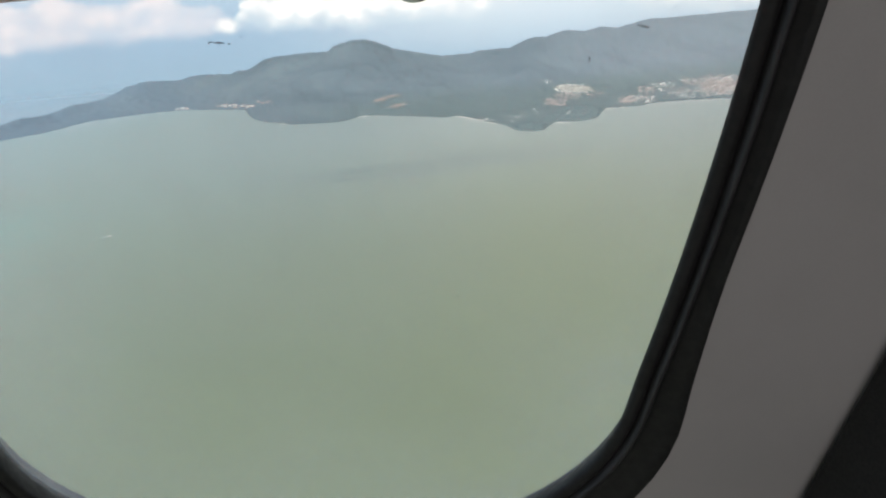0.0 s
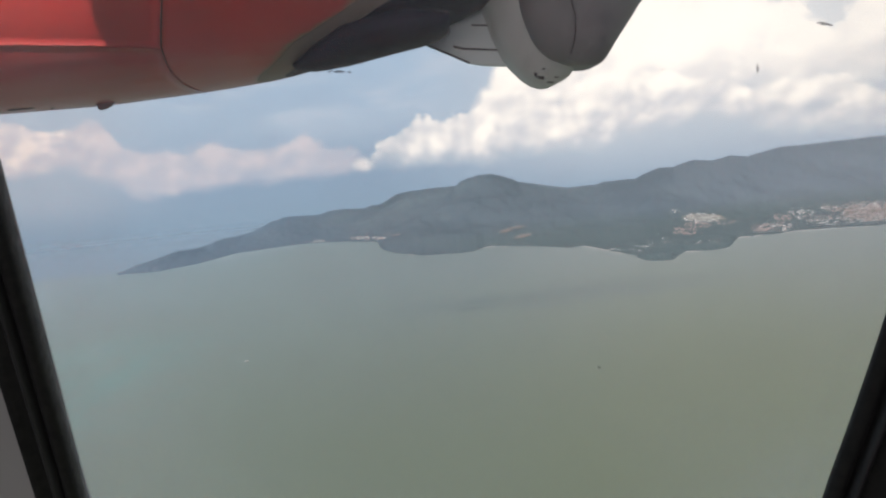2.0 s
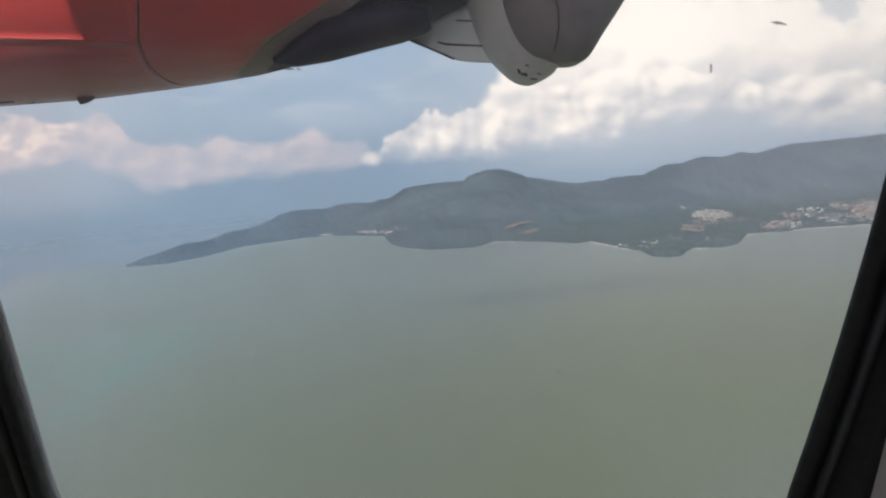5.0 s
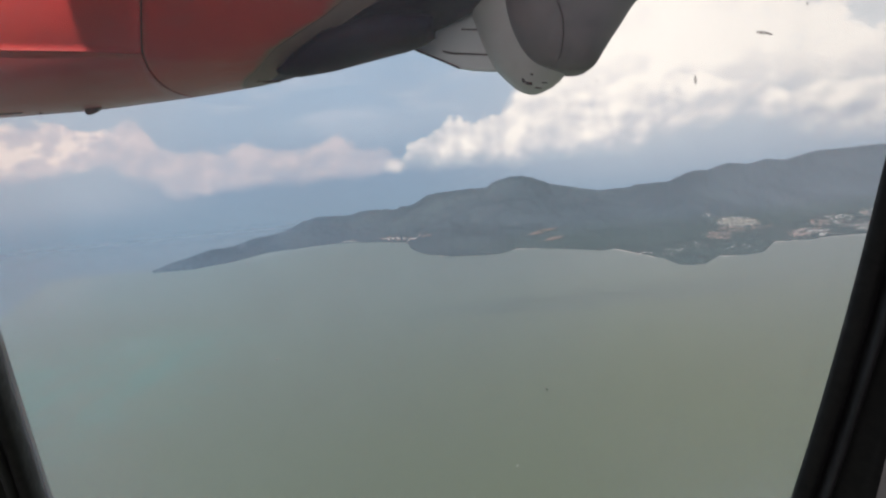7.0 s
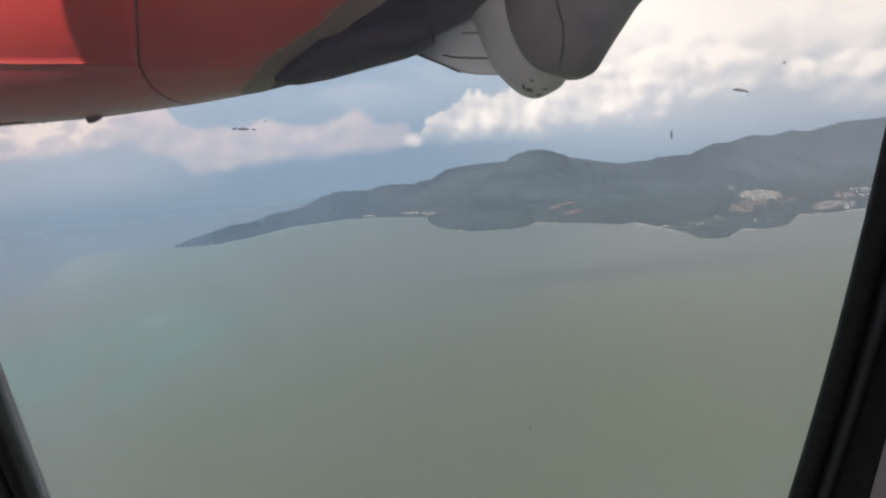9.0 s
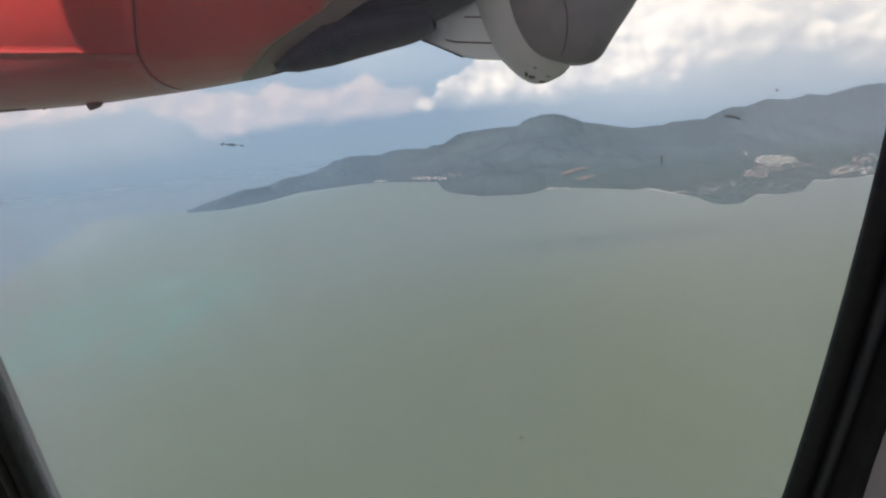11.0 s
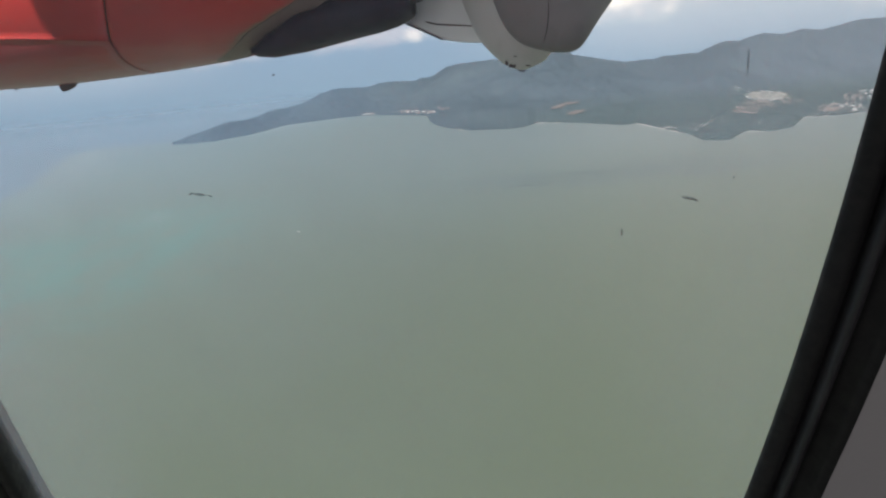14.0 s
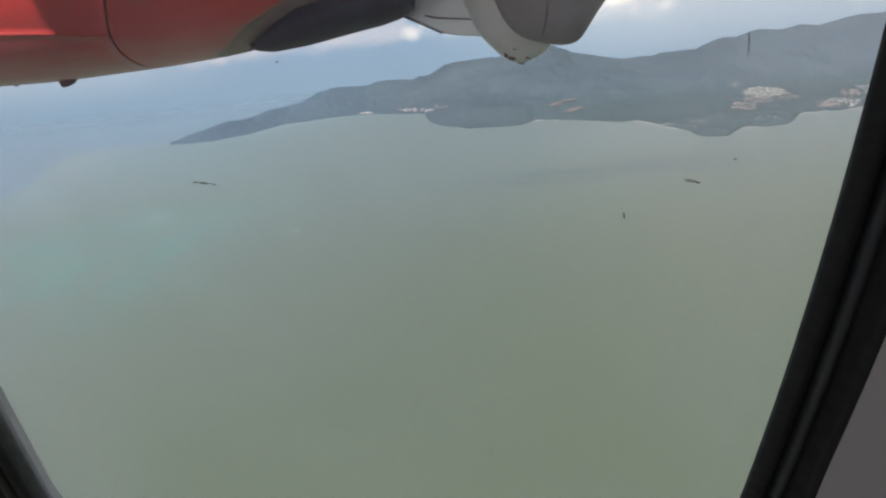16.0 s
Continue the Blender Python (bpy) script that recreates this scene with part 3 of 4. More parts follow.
def on_wall(x, z, h=0.0):
    return Vector((x, DW + TILT * z + YAW * x, z)) + INWARD * h


def outline(grow=0.0, steps=14):
    """The window's opening, a tall shape with round corners, grown outwards."""
    zt, zb = 0.30, -0.59
    corners = [(-0.396 + 0.12 * zb, zb, 0.17), (0.2257 + 0.0311 * zb, zb, 0.24), (0.2257 + 0.0311 * zt, zt, 0.16), (-0.396 + 0.12 * zt, zt, 0.16)]
    pts = []
    for i, (x, z, r) in enumerate(corners):
        p = Vector((x, z))
        a = (Vector(corners[i - 1][:2]) - p).normalized()
        b = (Vector(corners[(i + 1) % 4][:2]) - p).normalized()
        half = math.acos(max(-1, min(1, a.dot(b)))) / 2
        c = p + (a + b).normalized() * (r / math.sin(half))
        p0, p1 = p + a * (r / math.tan(half)), p + b * (r / math.tan(half))
        a0, a1 = math.atan2(*(p0 - c).yx), math.atan2(*(p1 - c).yx)
        while a1 < a0:
            a1 += 2 * math.pi
        for k in range(steps + 1):
            w = a0 + (a1 - a0) * k / steps
            pts.append(c + Vector((math.cos(w), math.sin(w))) * (r + grow))
    dense = []
    for i, p in enumerate(pts):
        q = pts[(i + 1) % len(pts)]
        n = max(1, int((q - p).length / 0.03))
        dense += [p.lerp(q, k / n) for k in range(n)]
    # the rear side bows slightly outwards
    for p in dense:
        if p.x > 0:
            p.x += 0.15 * max(-0.05, 0.008 - (p.y + 0.10) ** 2) * min(1.0, p.x / 0.15)
    return dense


BASE_LINE = outline(0.0)


def rim_point(i, d):
    """A point beside the opening's edge, d outwards; the outer seal widens at the lower rear corner."""
    n = len(BASE_LINE)
    t = (BASE_LINE[(i + 1) % n] - BASE_LINE[i - 1]).normalized()
    p = BASE_LINE[i]
    if d > 0.0201 and p.x > 0:
        low = min(1.0, max(0.0, (-0.17 - p.y) / 0.36))
        d = 0.0201 + (d - 0.0201) * (1 + 2.0 * low * low * (3 - 2 * low) * min(1.0, p.x / 0.06))
    return p + Vector((t.y, -t.x)) * d


def sweep(profile, closed=True):
    """A strip round the window: profile rows are (distance outwards, height into the cabin)."""
    loops = []
    n = len(BASE_LINE)
    for d, h in profile:
        row = []
        for i in range(n):
            p = rim_point(i, d)
            row.append(on_wall(p.x, p.y, h))
        loops.append(row)
    vs = [v for row in loops for v in row]
    fs = []
    m = len(loops)
    for j in range(m if closed else m - 1):
        for i in range(n):
            a, b = j * n + i, j * n + (i + 1) % n
            c, d = ((j + 1) % m) * n + (i + 1) % n, ((j + 1) % m) * n + i
            fs.append((a, b, c, d))
    return vs, fs


window = thing("window_1", "cabin window with a black rubber surround and a scuffed clear pane", "window", kind="structure")
v, f = sweep([(0.017, -0.030), (0.0, 0.0), (0.001, 0.005), (0.007, 0.008), (0.0115, 0.006), (0.013, 0.0), (0.020, -0.030)])
part("inner_seal", data_of("inner_seal", v, f, RUBBER), window, "black rubber inner seal")
v, f = sweep([(0.0133, -0.012), (0.0133, 0.004), (0.0145, 0.0115), (0.0165, 0.0135), (0.0185, 0.0125), (0.0198, 0.008), (0.0198, -0.012)])
part("seal_lip", data_of("seal_lip", v, f, RUBBER_LIP), window, "grey-black rubber lip")
v, f = sweep([(0.0201, -0.012), (0.0201, 0.006), (0.024, 0.008), (0.029, 0.012), (0.0335, 0.018), (0.035, 0.015), (0.035, -0.012)])
part("outer_seal", data_of("outer_seal", v, f, RUBBER), window, "black rubber outer seal")
vs = []
for h in (-0.026, -0.021):
    vs += [on_wall(p.x, p.y, h) for p in outline(0.016)]
n2 = len(vs) // 2
vs += [on_wall(-0.08, -0.15, -0.026), on_wall(-0.08, -0.15, -0.021)]
fs = [(i, (i + 1) % n2, 2 * n2) for i in range(n2)] + [(n2 + (i + 1) % n2, n2 + i, 2 * n2 + 1) for i in range(n2)]
fs += [(i, n2 + i, n2 + (i + 1) % n2, (i + 1) % n2) for i in range(n2)]
me = data_of("pane", vs, fs, GLASS, False)
rim = me.attributes.new("rim", "FLOAT", "POINT")
rim.data.foreach_set("value", [1.0] * (2 * n2) + [0.0, 0.0])
pane = part("pane", me, window, "scuffed clear acrylic pane, hazy towards its rim")
pane.visible_shadow = False

# wall panel with the opening through it
vs, fs = [], []
inner = [rim_point(i, 0.0345) for i in range(len(BASE_LINE))]
n = len(inner)
for h in (0.016, -0.05):
    vs += [on_wall(p.x, p.y, h) for p in inner]
    for p in inner:
        q = p - Vector((-0.06, -0.13))
        k = min(1.75 / max(1e-6, abs(q.x)), (0.58 if q.y > 0 else 0.95) / max(1e-6, abs(q.y)))
        o = Vector((-0.06, -0.13)) + q * k
        vs.append(on_wall(o.x, o.y, h))
for i in range(n):
    j = (i + 1) % n
    fs += [(i, j, n + j, n + i), (2 * n + i, 3 * n + i, 3 * n + j, 2 * n + j), (i, 2 * n + i, 2 * n + j, j), (n + i, n + j, 3 * n + j, 3 * n + i)]
whole("wall_north", data_of("wall_north", vs, fs, PLASTIC, False), "plain warm grey moulded plastic cabin side panel", "wall", kind="structure")


def slab(x0, x1, y0, y1, z0, z1, bevel=0.0):
    bm = bmesh.new()
    bmesh.ops.create_cube(bm, size=1)
    for v in bm.verts:
        v.co = ((x0 + x1) / 2 + v.co.x * (x1 - x0), (y0 + y1) / 2 + v.co.y * (y1 - y0), (z0 + z1) / 2 + v.co.z * (z1 - z0))
    if bevel:
        bmesh.ops.bevel(bm, geom=bm.edges[:], offset=bevel, segments=4, profile=0.6, affect="EDGES")
    return bm


# plain shell that closes the cabin behind the camera
for nm, box in (("ceiling", (-1.9, 1.9, -2.3, 0.24, 0.45, 0.49)), ("floor", (-1.9, 1.9, -2.3, 0.40, -1.16, -1.12)),
                ("wall_south", (-1.9, 1.9, -2.34, -2.30, -1.12, 0.45)), ("wall_west", (-1.84, -1.80, -2.30, 0.55, -1.12, 0.45)),
                ("wall_east", (1.62, 1.66, -2.30, 0.42, -1.12, 0.45))):
    whole(nm, mesh_of(slab(*box), nm, PLASTIC, False), "plain grey cabin lining", "cabin lining", kind="structure")
# fill lamps added where windows opposite would be; that wall has no openings
for i, x in enumerate((-1.3, -0.7, -0.1)):
    la = bpy.data.lights.new("unseen_window_fill", "AREA")
    la.shape, la.size, la.size_y, la.energy, la.color = "RECTANGLE", 0.3, 0.42, 3.3, (1.0, 0.97, 0.95)
    lo = new("unseen_window_fill", la)
    lo.matrix_world = look((x, -2.28, 0.05), (x, 0, 0.0))

# ---- engine nacelle ----
NX = [-1.5, -0.768, -0.60, -0.428, -0.303, -0.038, 0.126, 0.42]
NBOTTOM = [0.065, 0.058, 0.058, 0.067, 0.078, 0.136, 0.203, 0.32]
NHALF = [0.20, 0.20, 0.20, 0.20, 0.195, 0.17, 0.145, 0.09]
NTALL = [0.27, 0.27, 0.27, 0.265, 0.255, 0.214, 0.177, 0.10]


def smooth_interp(x, xs, ys):
    d = 0.03
    return float(np.mean([np.interp(x + k * d, xs, ys) for k in (-1, -0.5, 0, 0.5, 1)]))


def skin(x, phi, out=0.0):
    """A point of the nacelle's skin: phi in degrees from its keel, positive towards the cabin."""
    b, ry, rz = (smooth_interp(x, NX, k) for k in (NBOTTOM, NHALF, NTALL))
    s, c = math.sin(radians(phi)), math.cos(radians(phi))
    sy, cz = math.copysign(abs(s) ** (2 / 2.3), s), math.copysign(abs(c) ** (2 / 2.3), c)
    p = Vector((x, 1.22 - ry * sy, b + rz - rz * cz))
    return p + Vector((0, -sy, -cz)).normalized() * out


def patch(x0, x1, p0, p1, nx=40, npf=40, out=0.0, thick=0.006):
    """A panel of the skin between x0(phi) and x1(phi), with thickness."""
    vs, fs = [], []
    for o in (out, out - thick):
        for j in range(npf + 1):
            lo, hi = (p(-0.448) if callable(p) else p for p in (p0, p1))
            ph = lo + (hi - lo) * j / npf
            a = x0(ph) if callable(x0) else x0
            b = x1(ph) if callable(x1) else x1
            for i in range(nx + 1):
                x = a + (b - a) * i / nx
                lo, hi = (p(x) if callable(p) else p for p in (p0, p1))
                vs.append(skin(x, lo + (hi - lo) * j / npf, o))
    w, tot = nx + 1, (nx + 1) * (npf + 1)
    for j in range(npf):
        for i in range(nx):
            k = j * w + i
            fs += [(k, k + w, k + w + 1, k + 1), (tot + k, tot + k + 1, tot + k + w + 1, tot + k + w)]
    edge = [j * w for j in range(npf + 1)] + [npf * w + i for i in range(1, nx + 1)] + [j * w + nx for j in range(npf - 1, -1, -1)] + [i for i in range(nx - 1, 0, -1)]
    for i, k in enumerate(edge):
        q = edge[(i + 1) % len(edge)]
        fs.append((k, q, tot + q, tot + k))
    return vs, [q[::-1] for q in fs]


def seam_x(ph):
    return lerp(ph, [(-180, -0.42), (-20, -0.425), (-2.7, -0.430), (9.7, -0.439), (19.2, -0.446), (27.7, -0.450), (38.9, -0.448), (61.0, -0.421), (90, -0.40), (180, -0.40)])


def red_end(ph):
    return lerp(ph, [(-180, -0.10), (-60, -0.10), (-30, -0.27), (0, -0.345), (10.5, -0.331), (29.9, -0.264), (34.4, -0.226), (39.8, -0.181), (46.8, -0.140), (60, -0.06), (90, 0.05), (180, 0.05)])


def olive_end(ph):
    return lerp(ph, [(-180, -0.05), (-60, -0.05), (-30, -0.22), (0, -0.300), (4.9, -0.290), (15.5, -0.252), (26.4, -0.199), (37.8, -0.125), (42.3, -0.082), (60, 0.02), (90, 0.12), (180, 0.12)])


def panel_mesh(name, vs, fs, mat):
    """A panel with crisp rims."""
    me = data_of(name, vs, fs, mat)
    half = len(vs) // 2
    for p in me.polygons:
        ids = list(p.vertices)
        if min(ids) < half <= max(ids):
            p.use_smooth = False
    return me


GAP = 0.0016
nacelle = thing("engine_nacelle", "orange-red turboprop engine nacelle with sooty exhaust, under the wing", "engine nacelle", at=(0, 0, 0))
def seam_low(x):
    return lerp(x, [(-1.5, 58), (-0.64, 47.3), (-0.545, 44.0), (-0.448, 38.9)])


v, f = patch(-1.5, lambda p: seam_x(p) - GAP, lambda x: seam_low(x) + 0.22, 179, 60, 40)
part("upper_cowl_panel", panel_mesh("upper_cowl_panel", v, f, RED), nacelle, "bright orange-red cowl panel")
v, f = patch(-1.5, lambda p: seam_x(p) - GAP, -150, lambda x: seam_low(x) - 0.22, 60, 60)
part("lower_cowl_panel", panel_mesh("lower_cowl_panel", v, f, RED), nacelle, "orange-red lower cowl panel")
v, f = patch(lambda p: seam_x(p) + GAP, red_end, -150, 179, 40, 90)
me = panel_mesh("rear_cowl_panel", v, f, RED_REAR)
along = me.attributes.new("along", "FLOAT", "POINT")
along.data.foreach_set("value", [(i % 41) / 40 for i in range(len(v))])
part("rear_cowl_panel", me, nacelle, "darker red rear cowl panel, browned by heat at its end")
# saddle on which the wing sits
part("wing_saddle", mesh_of(slab(-0.45, 0.10, 1.10, 1.30, 0.48, 0.664, 0.02), "wing_saddle", RED), nacelle)
v, f = patch(-1.48, 0.0, -149, 178, 50, 60, -0.004)
part("under_skin", data_of("under_skin", v, f, SEAM), nacelle)
v, f = patch(red_end, olive_end, -150, 179, 10, 90)
part("heat_shield", panel_mesh("heat_shield", v, f, OLIVE), nacelle, "olive-brown heat-stained metal band")
# the dark tail colour also stands for shade beneath the body
v, f = patch(olive_end, 0.42, -150, 179, 40, 90)
part("tail_cone", panel_mesh("tail_cone", v, f, SOOT), nacelle, "dark tail cone, sooty, with underside shade in its colour")


def exhaust():
    """A duct that bulges from the keel and opens to the rear, with a thin rolled lip."""
    vs, fs = [], []
    st = [(-0.274, 0.086, 0.006, 0.004), (-0.264, 0.0805, 0.020, 0.009), (-0.24, 0.0772, 0.040, 0.021), (-0.19, 0.082, 0.062, 0.034), (-0.115, 0.0955, 0.066, 0.034),
          (-0.075, 0.1020, 0.060, 0.030), (-0.050, 0.1085, 0.054, 0.024), (-0.036, 0.1150, 0.050, 0.019), (-0.028, 0.1200, 0.047, 0.0155)]
    inner = [(-0.030, 0.1225, 0.044, 0.0135), (-0.06, 0.118, 0.050, 0.018), (-0.12, 0.106, 0.05, 0.022)]
    n = 36
    for x, b, ry, rz in st + inner:
        for i in range(n):
            w = 2 * math.pi * i / n
            vs.append((x, 1.165 - ry * math.sin(w), b + rz - rz * math.cos(w)))
    for j in range(len(st) + len(inner) - 1):
        for i in range(n):
            a, b = j * n + i, j * n + (i + 1) % n
            fs.append((a, b, b + n, a + n))
    fs.append(tuple(range(n)))
    k = (len(st) + len(inner) - 1) * n
    fs.append(tuple(reversed(range(k, k + n))))
    return vs, fs


v, f = exhaust()
part("exhaust_duct", data_of("exhaust_duct", v, f, SOOT), nacelle, "dark navy exhaust duct")


def drain(x, ph, size):
    """A small swept drain mast on the keel."""
    base = skin(x, ph, -0.002)
    bm = bmesh.new()
    prof = [(-0.017, 0.004), (0.019, 0.004), (0.018, -0.001), (0.011, -0.0075), (0.002, -0.0115), (-0.009, -0.0135), (-0.0125, -0.0105), (-0.0125, -0.004)]
    front = [bm.verts.new((base.x + px * size, base.y - 0.004 * size, base.z + pz * size)) for px, pz in prof]
    back = [bm.verts.new((base.x + px * size, base.y + 0.004 * size, base.z + pz * size)) for px, pz in prof]
    bm.faces.new(front)
    bm.faces.new(list(reversed(back)))
    for i in range(len(prof)):
        j = (i + 1) % len(prof)
        bm.faces.new((front[j], front[i], back[i], back[j]))
    bmesh.ops.bevel(bm, geom=bm.edges[:], offset=0.0012 * size, segments=2, affect="EDGES")
    return bm


nacelle.scale = (0.917, 0.917, 0.917)
nacelle.location = (0.0005, 0.0012, -0.0054)
v, f = patch(-0.735, -0.695, 6.0, 7.5, 6, 3, 0.0012, 0.002)
part("vent_slot", data_of("vent_slot", v, f, SEAM), nacelle, "thin dark vent slot")
part("drain_mast", mesh_of(drain(-0.588, 3, 0.92), "drain_mast", GREY, False), nacelle, "small dark drain mast")
part("drain_stub", mesh_of(drain(-0.672, 3, 0.30), "drain_stub", SOOT), nacelle, "tiny dark drain stub")


# ---- wing fairings behind the nacelle ----
def plate(points, y0, y1, bevel, segments=4, lean=0.0):
    """A solid cut to a side profile, with rounded edges; lean shifts y with height."""
    bm = bmesh.new()
    a = [bm.verts.new((x, y0 + lean * z, z)) for x, z in points]
    b = [bm.verts.new((x, y1 + lean * z, z)) for x, z in points]
    bm.faces.new(a)
    bm.faces.new(list(reversed(b)))
    for i in range(len(points)):
        j = (i + 1) % len(points)
        bm.faces.new((a[j], a[i], b[i], b[j]))
    bmesh.ops.recalc_face_normals(bm, faces=bm.faces[:])
    if bevel:
        es = [e for e in bm.edges if len({v in a for v in e.verts}) == 1]
        bmesh.ops.bevel(bm, geom=es, offset=bevel, segments=segments, profile=0.5, affect="EDGES", clamp_overlap=True)
    return bm


def shell(points, centre, y_rim, y_face, power, back=0.03, rings=14):
    """A smooth bulging shell: the outline stands at y_rim and the face swells forward to y_face."""
    vs, fs = [], []
    cx, cz = centre
    dense = []
    for (x0, z0), (x1, z1) in zip(points, points[1:] + points[:1]):
        m = max(1, int(math.hypot(x1 - x0, z1 - z0) / 0.006))
        dense += [(x0 + (x1 - x0) * k / m, z0 + (z1 - z0) * k / m) for k in range(m)]
    for _ in range(2):
        dense = [((dense[i - 1][0] + 2 * p[0] + dense[(i + 1) % len(dense)][0]) / 4, (dense[i - 1][1] + 2 * p[1] + dense[(i + 1) % len(dense)][1]) / 4) for i, p in enumerate(dense)]
    n = len(dense)
    for j in range(-1, rings):
        w = max(0, j) / rings * math.pi / 2
        k, y = math.cos(w) ** power, y_rim + (y_face - y_rim) * math.sin(w) + (back if j < 0 else 0.0)
        vs += [(cx + (x - cx) * k, y, cz + (z - cz) * k) for x, z in dense]
    vs.append((cx, y_face, cz))
    for j in range(rings):
        for i in range(n):
            a, b = j * n + i, j * n + (i + 1) % n
            fs.append((a, b, b + n, a + n))
    fs += [(rings * n + i, rings * n + (i + 1) % n, len(vs) - 1) for i in range(n)]
    return vs, fs


flap = thing("flap_fairing", "white and grey flap fairings under the wing's trailing edge", "wing fairing")
plate_ob = part("side_plate", mesh_of(plate([(-0.075, 0.113), (-0.0573, 0.1039), (-0.0242, 0.0876), (0.0064, 0.0715), (0.030, 0.0661), (0.064, 0.0623), (0.11, 0.070), (0.16, 0.30), (-0.03, 0.30)], 1.165, 1.18, 0.003, 2), "side_plate", WHITE, False), flap, "white painted side plate")
part("rim", mesh_of(plate([(-0.077, 0.1125), (-0.0575, 0.1022), (-0.0242, 0.0859), (0.006, 0.0702), (0.0075, 0.0716), (-0.0242, 0.0878), (-0.0573, 0.1041), (-0.075, 0.1140)], 1.158, 1.17, 0), "rim", SEAM, False), plate_ob, "thin dark rim along the edge")
part("slot", mesh_of(plate([(-0.0171, 0.0992), (-0.002, 0.0948), (0.0539, 0.0880), (0.0539, 0.0862), (-0.002, 0.0924), (-0.0171, 0.0972)], 1.160, 1.166, 0), "slot", SEAM, False), plate_ob, "dark slot")
part("slot", mesh_of(plate([(0.0135, 0.1290), (0.0557, 0.1245), (0.0557, 0.1228), (0.0135, 0.1272)], 1.160, 1.166, 0), "slot", GREY, False), plate_ob, "dark slot")
v, f = shell([(-0.035, 0.30), (0.0020, 0.215), (0.0218, 0.172), (0.0339, 0.1394), (0.0416, 0.1111), (0.0525, 0.0822), (0.0596, 0.0672), (0.0664, 0.0586), (0.0778, 0.0463), (0.0892, 0.0341), (0.1010, 0.0266), (0.1130, 0.0223),
              (0.1253, 0.0221), (0.1320, 0.0248), (0.1355, 0.0285), (0.1462, 0.0292), (0.1530, 0.0335), (0.1592, 0.0426), (0.19, 0.10), (0.22, 0.30)], (0.110, 0.16), 1.125, 1.068, 0.9, 0.045)
canoe = part("canoe", data_of("canoe", v, f, CANOE), flap, "pale grey canoe fairing with scuffed tip")
v, f = shell([(0.060, 0.32), (0.0700, 0.20), (0.0726, 0.1617), (0.0760, 0.1309), (0.0822, 0.1073), (0.0911, 0.0872), (0.1019, 0.0708), (0.1169, 0.0578), (0.1401, 0.0496), (0.1557, 0.0451), (0.1793, 0.0431), (0.1912, 0.0452), (0.1969, 0.0486),
              (0.2055, 0.0618), (0.2207, 0.0837), (0.2373, 0.1052), (0.2523, 0.1267), (0.2701, 0.144), (0.40, 0.32)], (0.175, 0.20), 1.085, 1.040, 0.55, 0.06)
cover = part("hinge_cover", data_of("hinge_cover", v, f, GREY), flap, "hinge cover, wing shade in its dark grey")
seam = [(0.1400, 0.26), (0.1410, 0.20), (0.1419, 0.1505), (0.1445, 0.1317), (0.1502, 0.1126), (0.1504, 0.0901), (0.1475, 0.0720), (0.1440, 0.0600)]
vs, fs = [], []
for x, z in seam:
    k = min(1.0, abs(0.20 - z) / 0.1525) ** (1 / 0.55)
    y = 1.085 - 0.045 * math.sqrt(max(0.0, 1 - k * k)) - 0.0025
    vs += [(x - 0.0007, y, z), (x + 0.0007, y, z), (x + 0.0007, y + 0.004, z), (x - 0.0007, y + 0.004, z)]
for i in range(len(seam) - 1):
    fs += [(4 * i + k, 4 * i + (k + 1) % 4, 4 * i + 4 + (k + 1) % 4, 4 * i + 4 + k) for k in range(4)]
part("cover_seam", data_of("cover_seam", vs, fs, SEAM, False), cover, "thin dark panel seam")
for x, z, w, h in ((0.0945, 0.0365, 0.004, 0.0045), (0.1020, 0.0320, 0.009, 0.0032), (0.1150, 0.0245, 0.009, 0.0016), (0.1240, 0.0310, 0.007, 0.0012), (0.1065, 0.0440, 0.004, 0.0016)):
    part("scuff", mesh_of(plate([(x - w / 2, z - h / 2), (x + w / 2, z - h), (x + w / 2, z + h / 3), (x, z + h / 2), (x - w / 2, z + h)], 1.0710, 1.073, 0), "scuff", SEAM, False), canoe, "dark scuff mark")

# unseen wing, its front edge angled to lay its shadow across the cowl
bm = bmesh.new()
EDGE = -0.572
plan = [(EDGE - 0.189, 0.28), (EDGE + 0.315, 1.0), (EDGE + 0.55, 4.2), (0.32, 4.2), (0.32, 0.28)]
low, high = ([bm.verts.new((x, y, z)) for x, y in plan] for z in (0.60, 0.68))
bm.faces.new(list(reversed(low)))
bm.faces.new(high)
for i in range(5):
    bm.faces.new((low[i], low[(i + 1) % 5], high[(i + 1) % 5], high[i]))
bmesh.ops.recalc_face_normals(bm, faces=bm.faces[:])
bmesh.ops.bevel(bm, geom=[e for e in bm.edges if abs(e.verts[0].co.z - e.verts[1].co.z) < 0.01], offset=0.02, segments=3, affect="EDGES")
wing = whole("wing", mesh_of(bm, "wing", WHITE), "white wing above the engine", "wing")

# ---- seat beside the window ----
seat = thing("seat", "black leather aircraft seat close to the cabin wall", "seat", at=(0, 0, 0))
SEAT_X, SEAT_LEAN = 0.390, 0.02
bm = slab(SEAT_X, SEAT_X + 0.16, -0.05, 0.42, -1.12, -0.05, 0.02)
for v in bm.verts:
    v.co.x += SEAT_LEAN * (v.co.z + 0.35)
    if v.co.y > 0.2:
        v.co.y = on_wall(v.co.x, v.co.z, 0.022).y + (v.co.y - 0.42)
part("backrest", mesh_of(bm, "backrest", LEATHER), seat)
bm = slab(0.50, 0.95, -0.05, 0.30, -0.80, -0.66, 0.04)
part("cushion", mesh_of(bm, "cushion", LEATHER), seat)


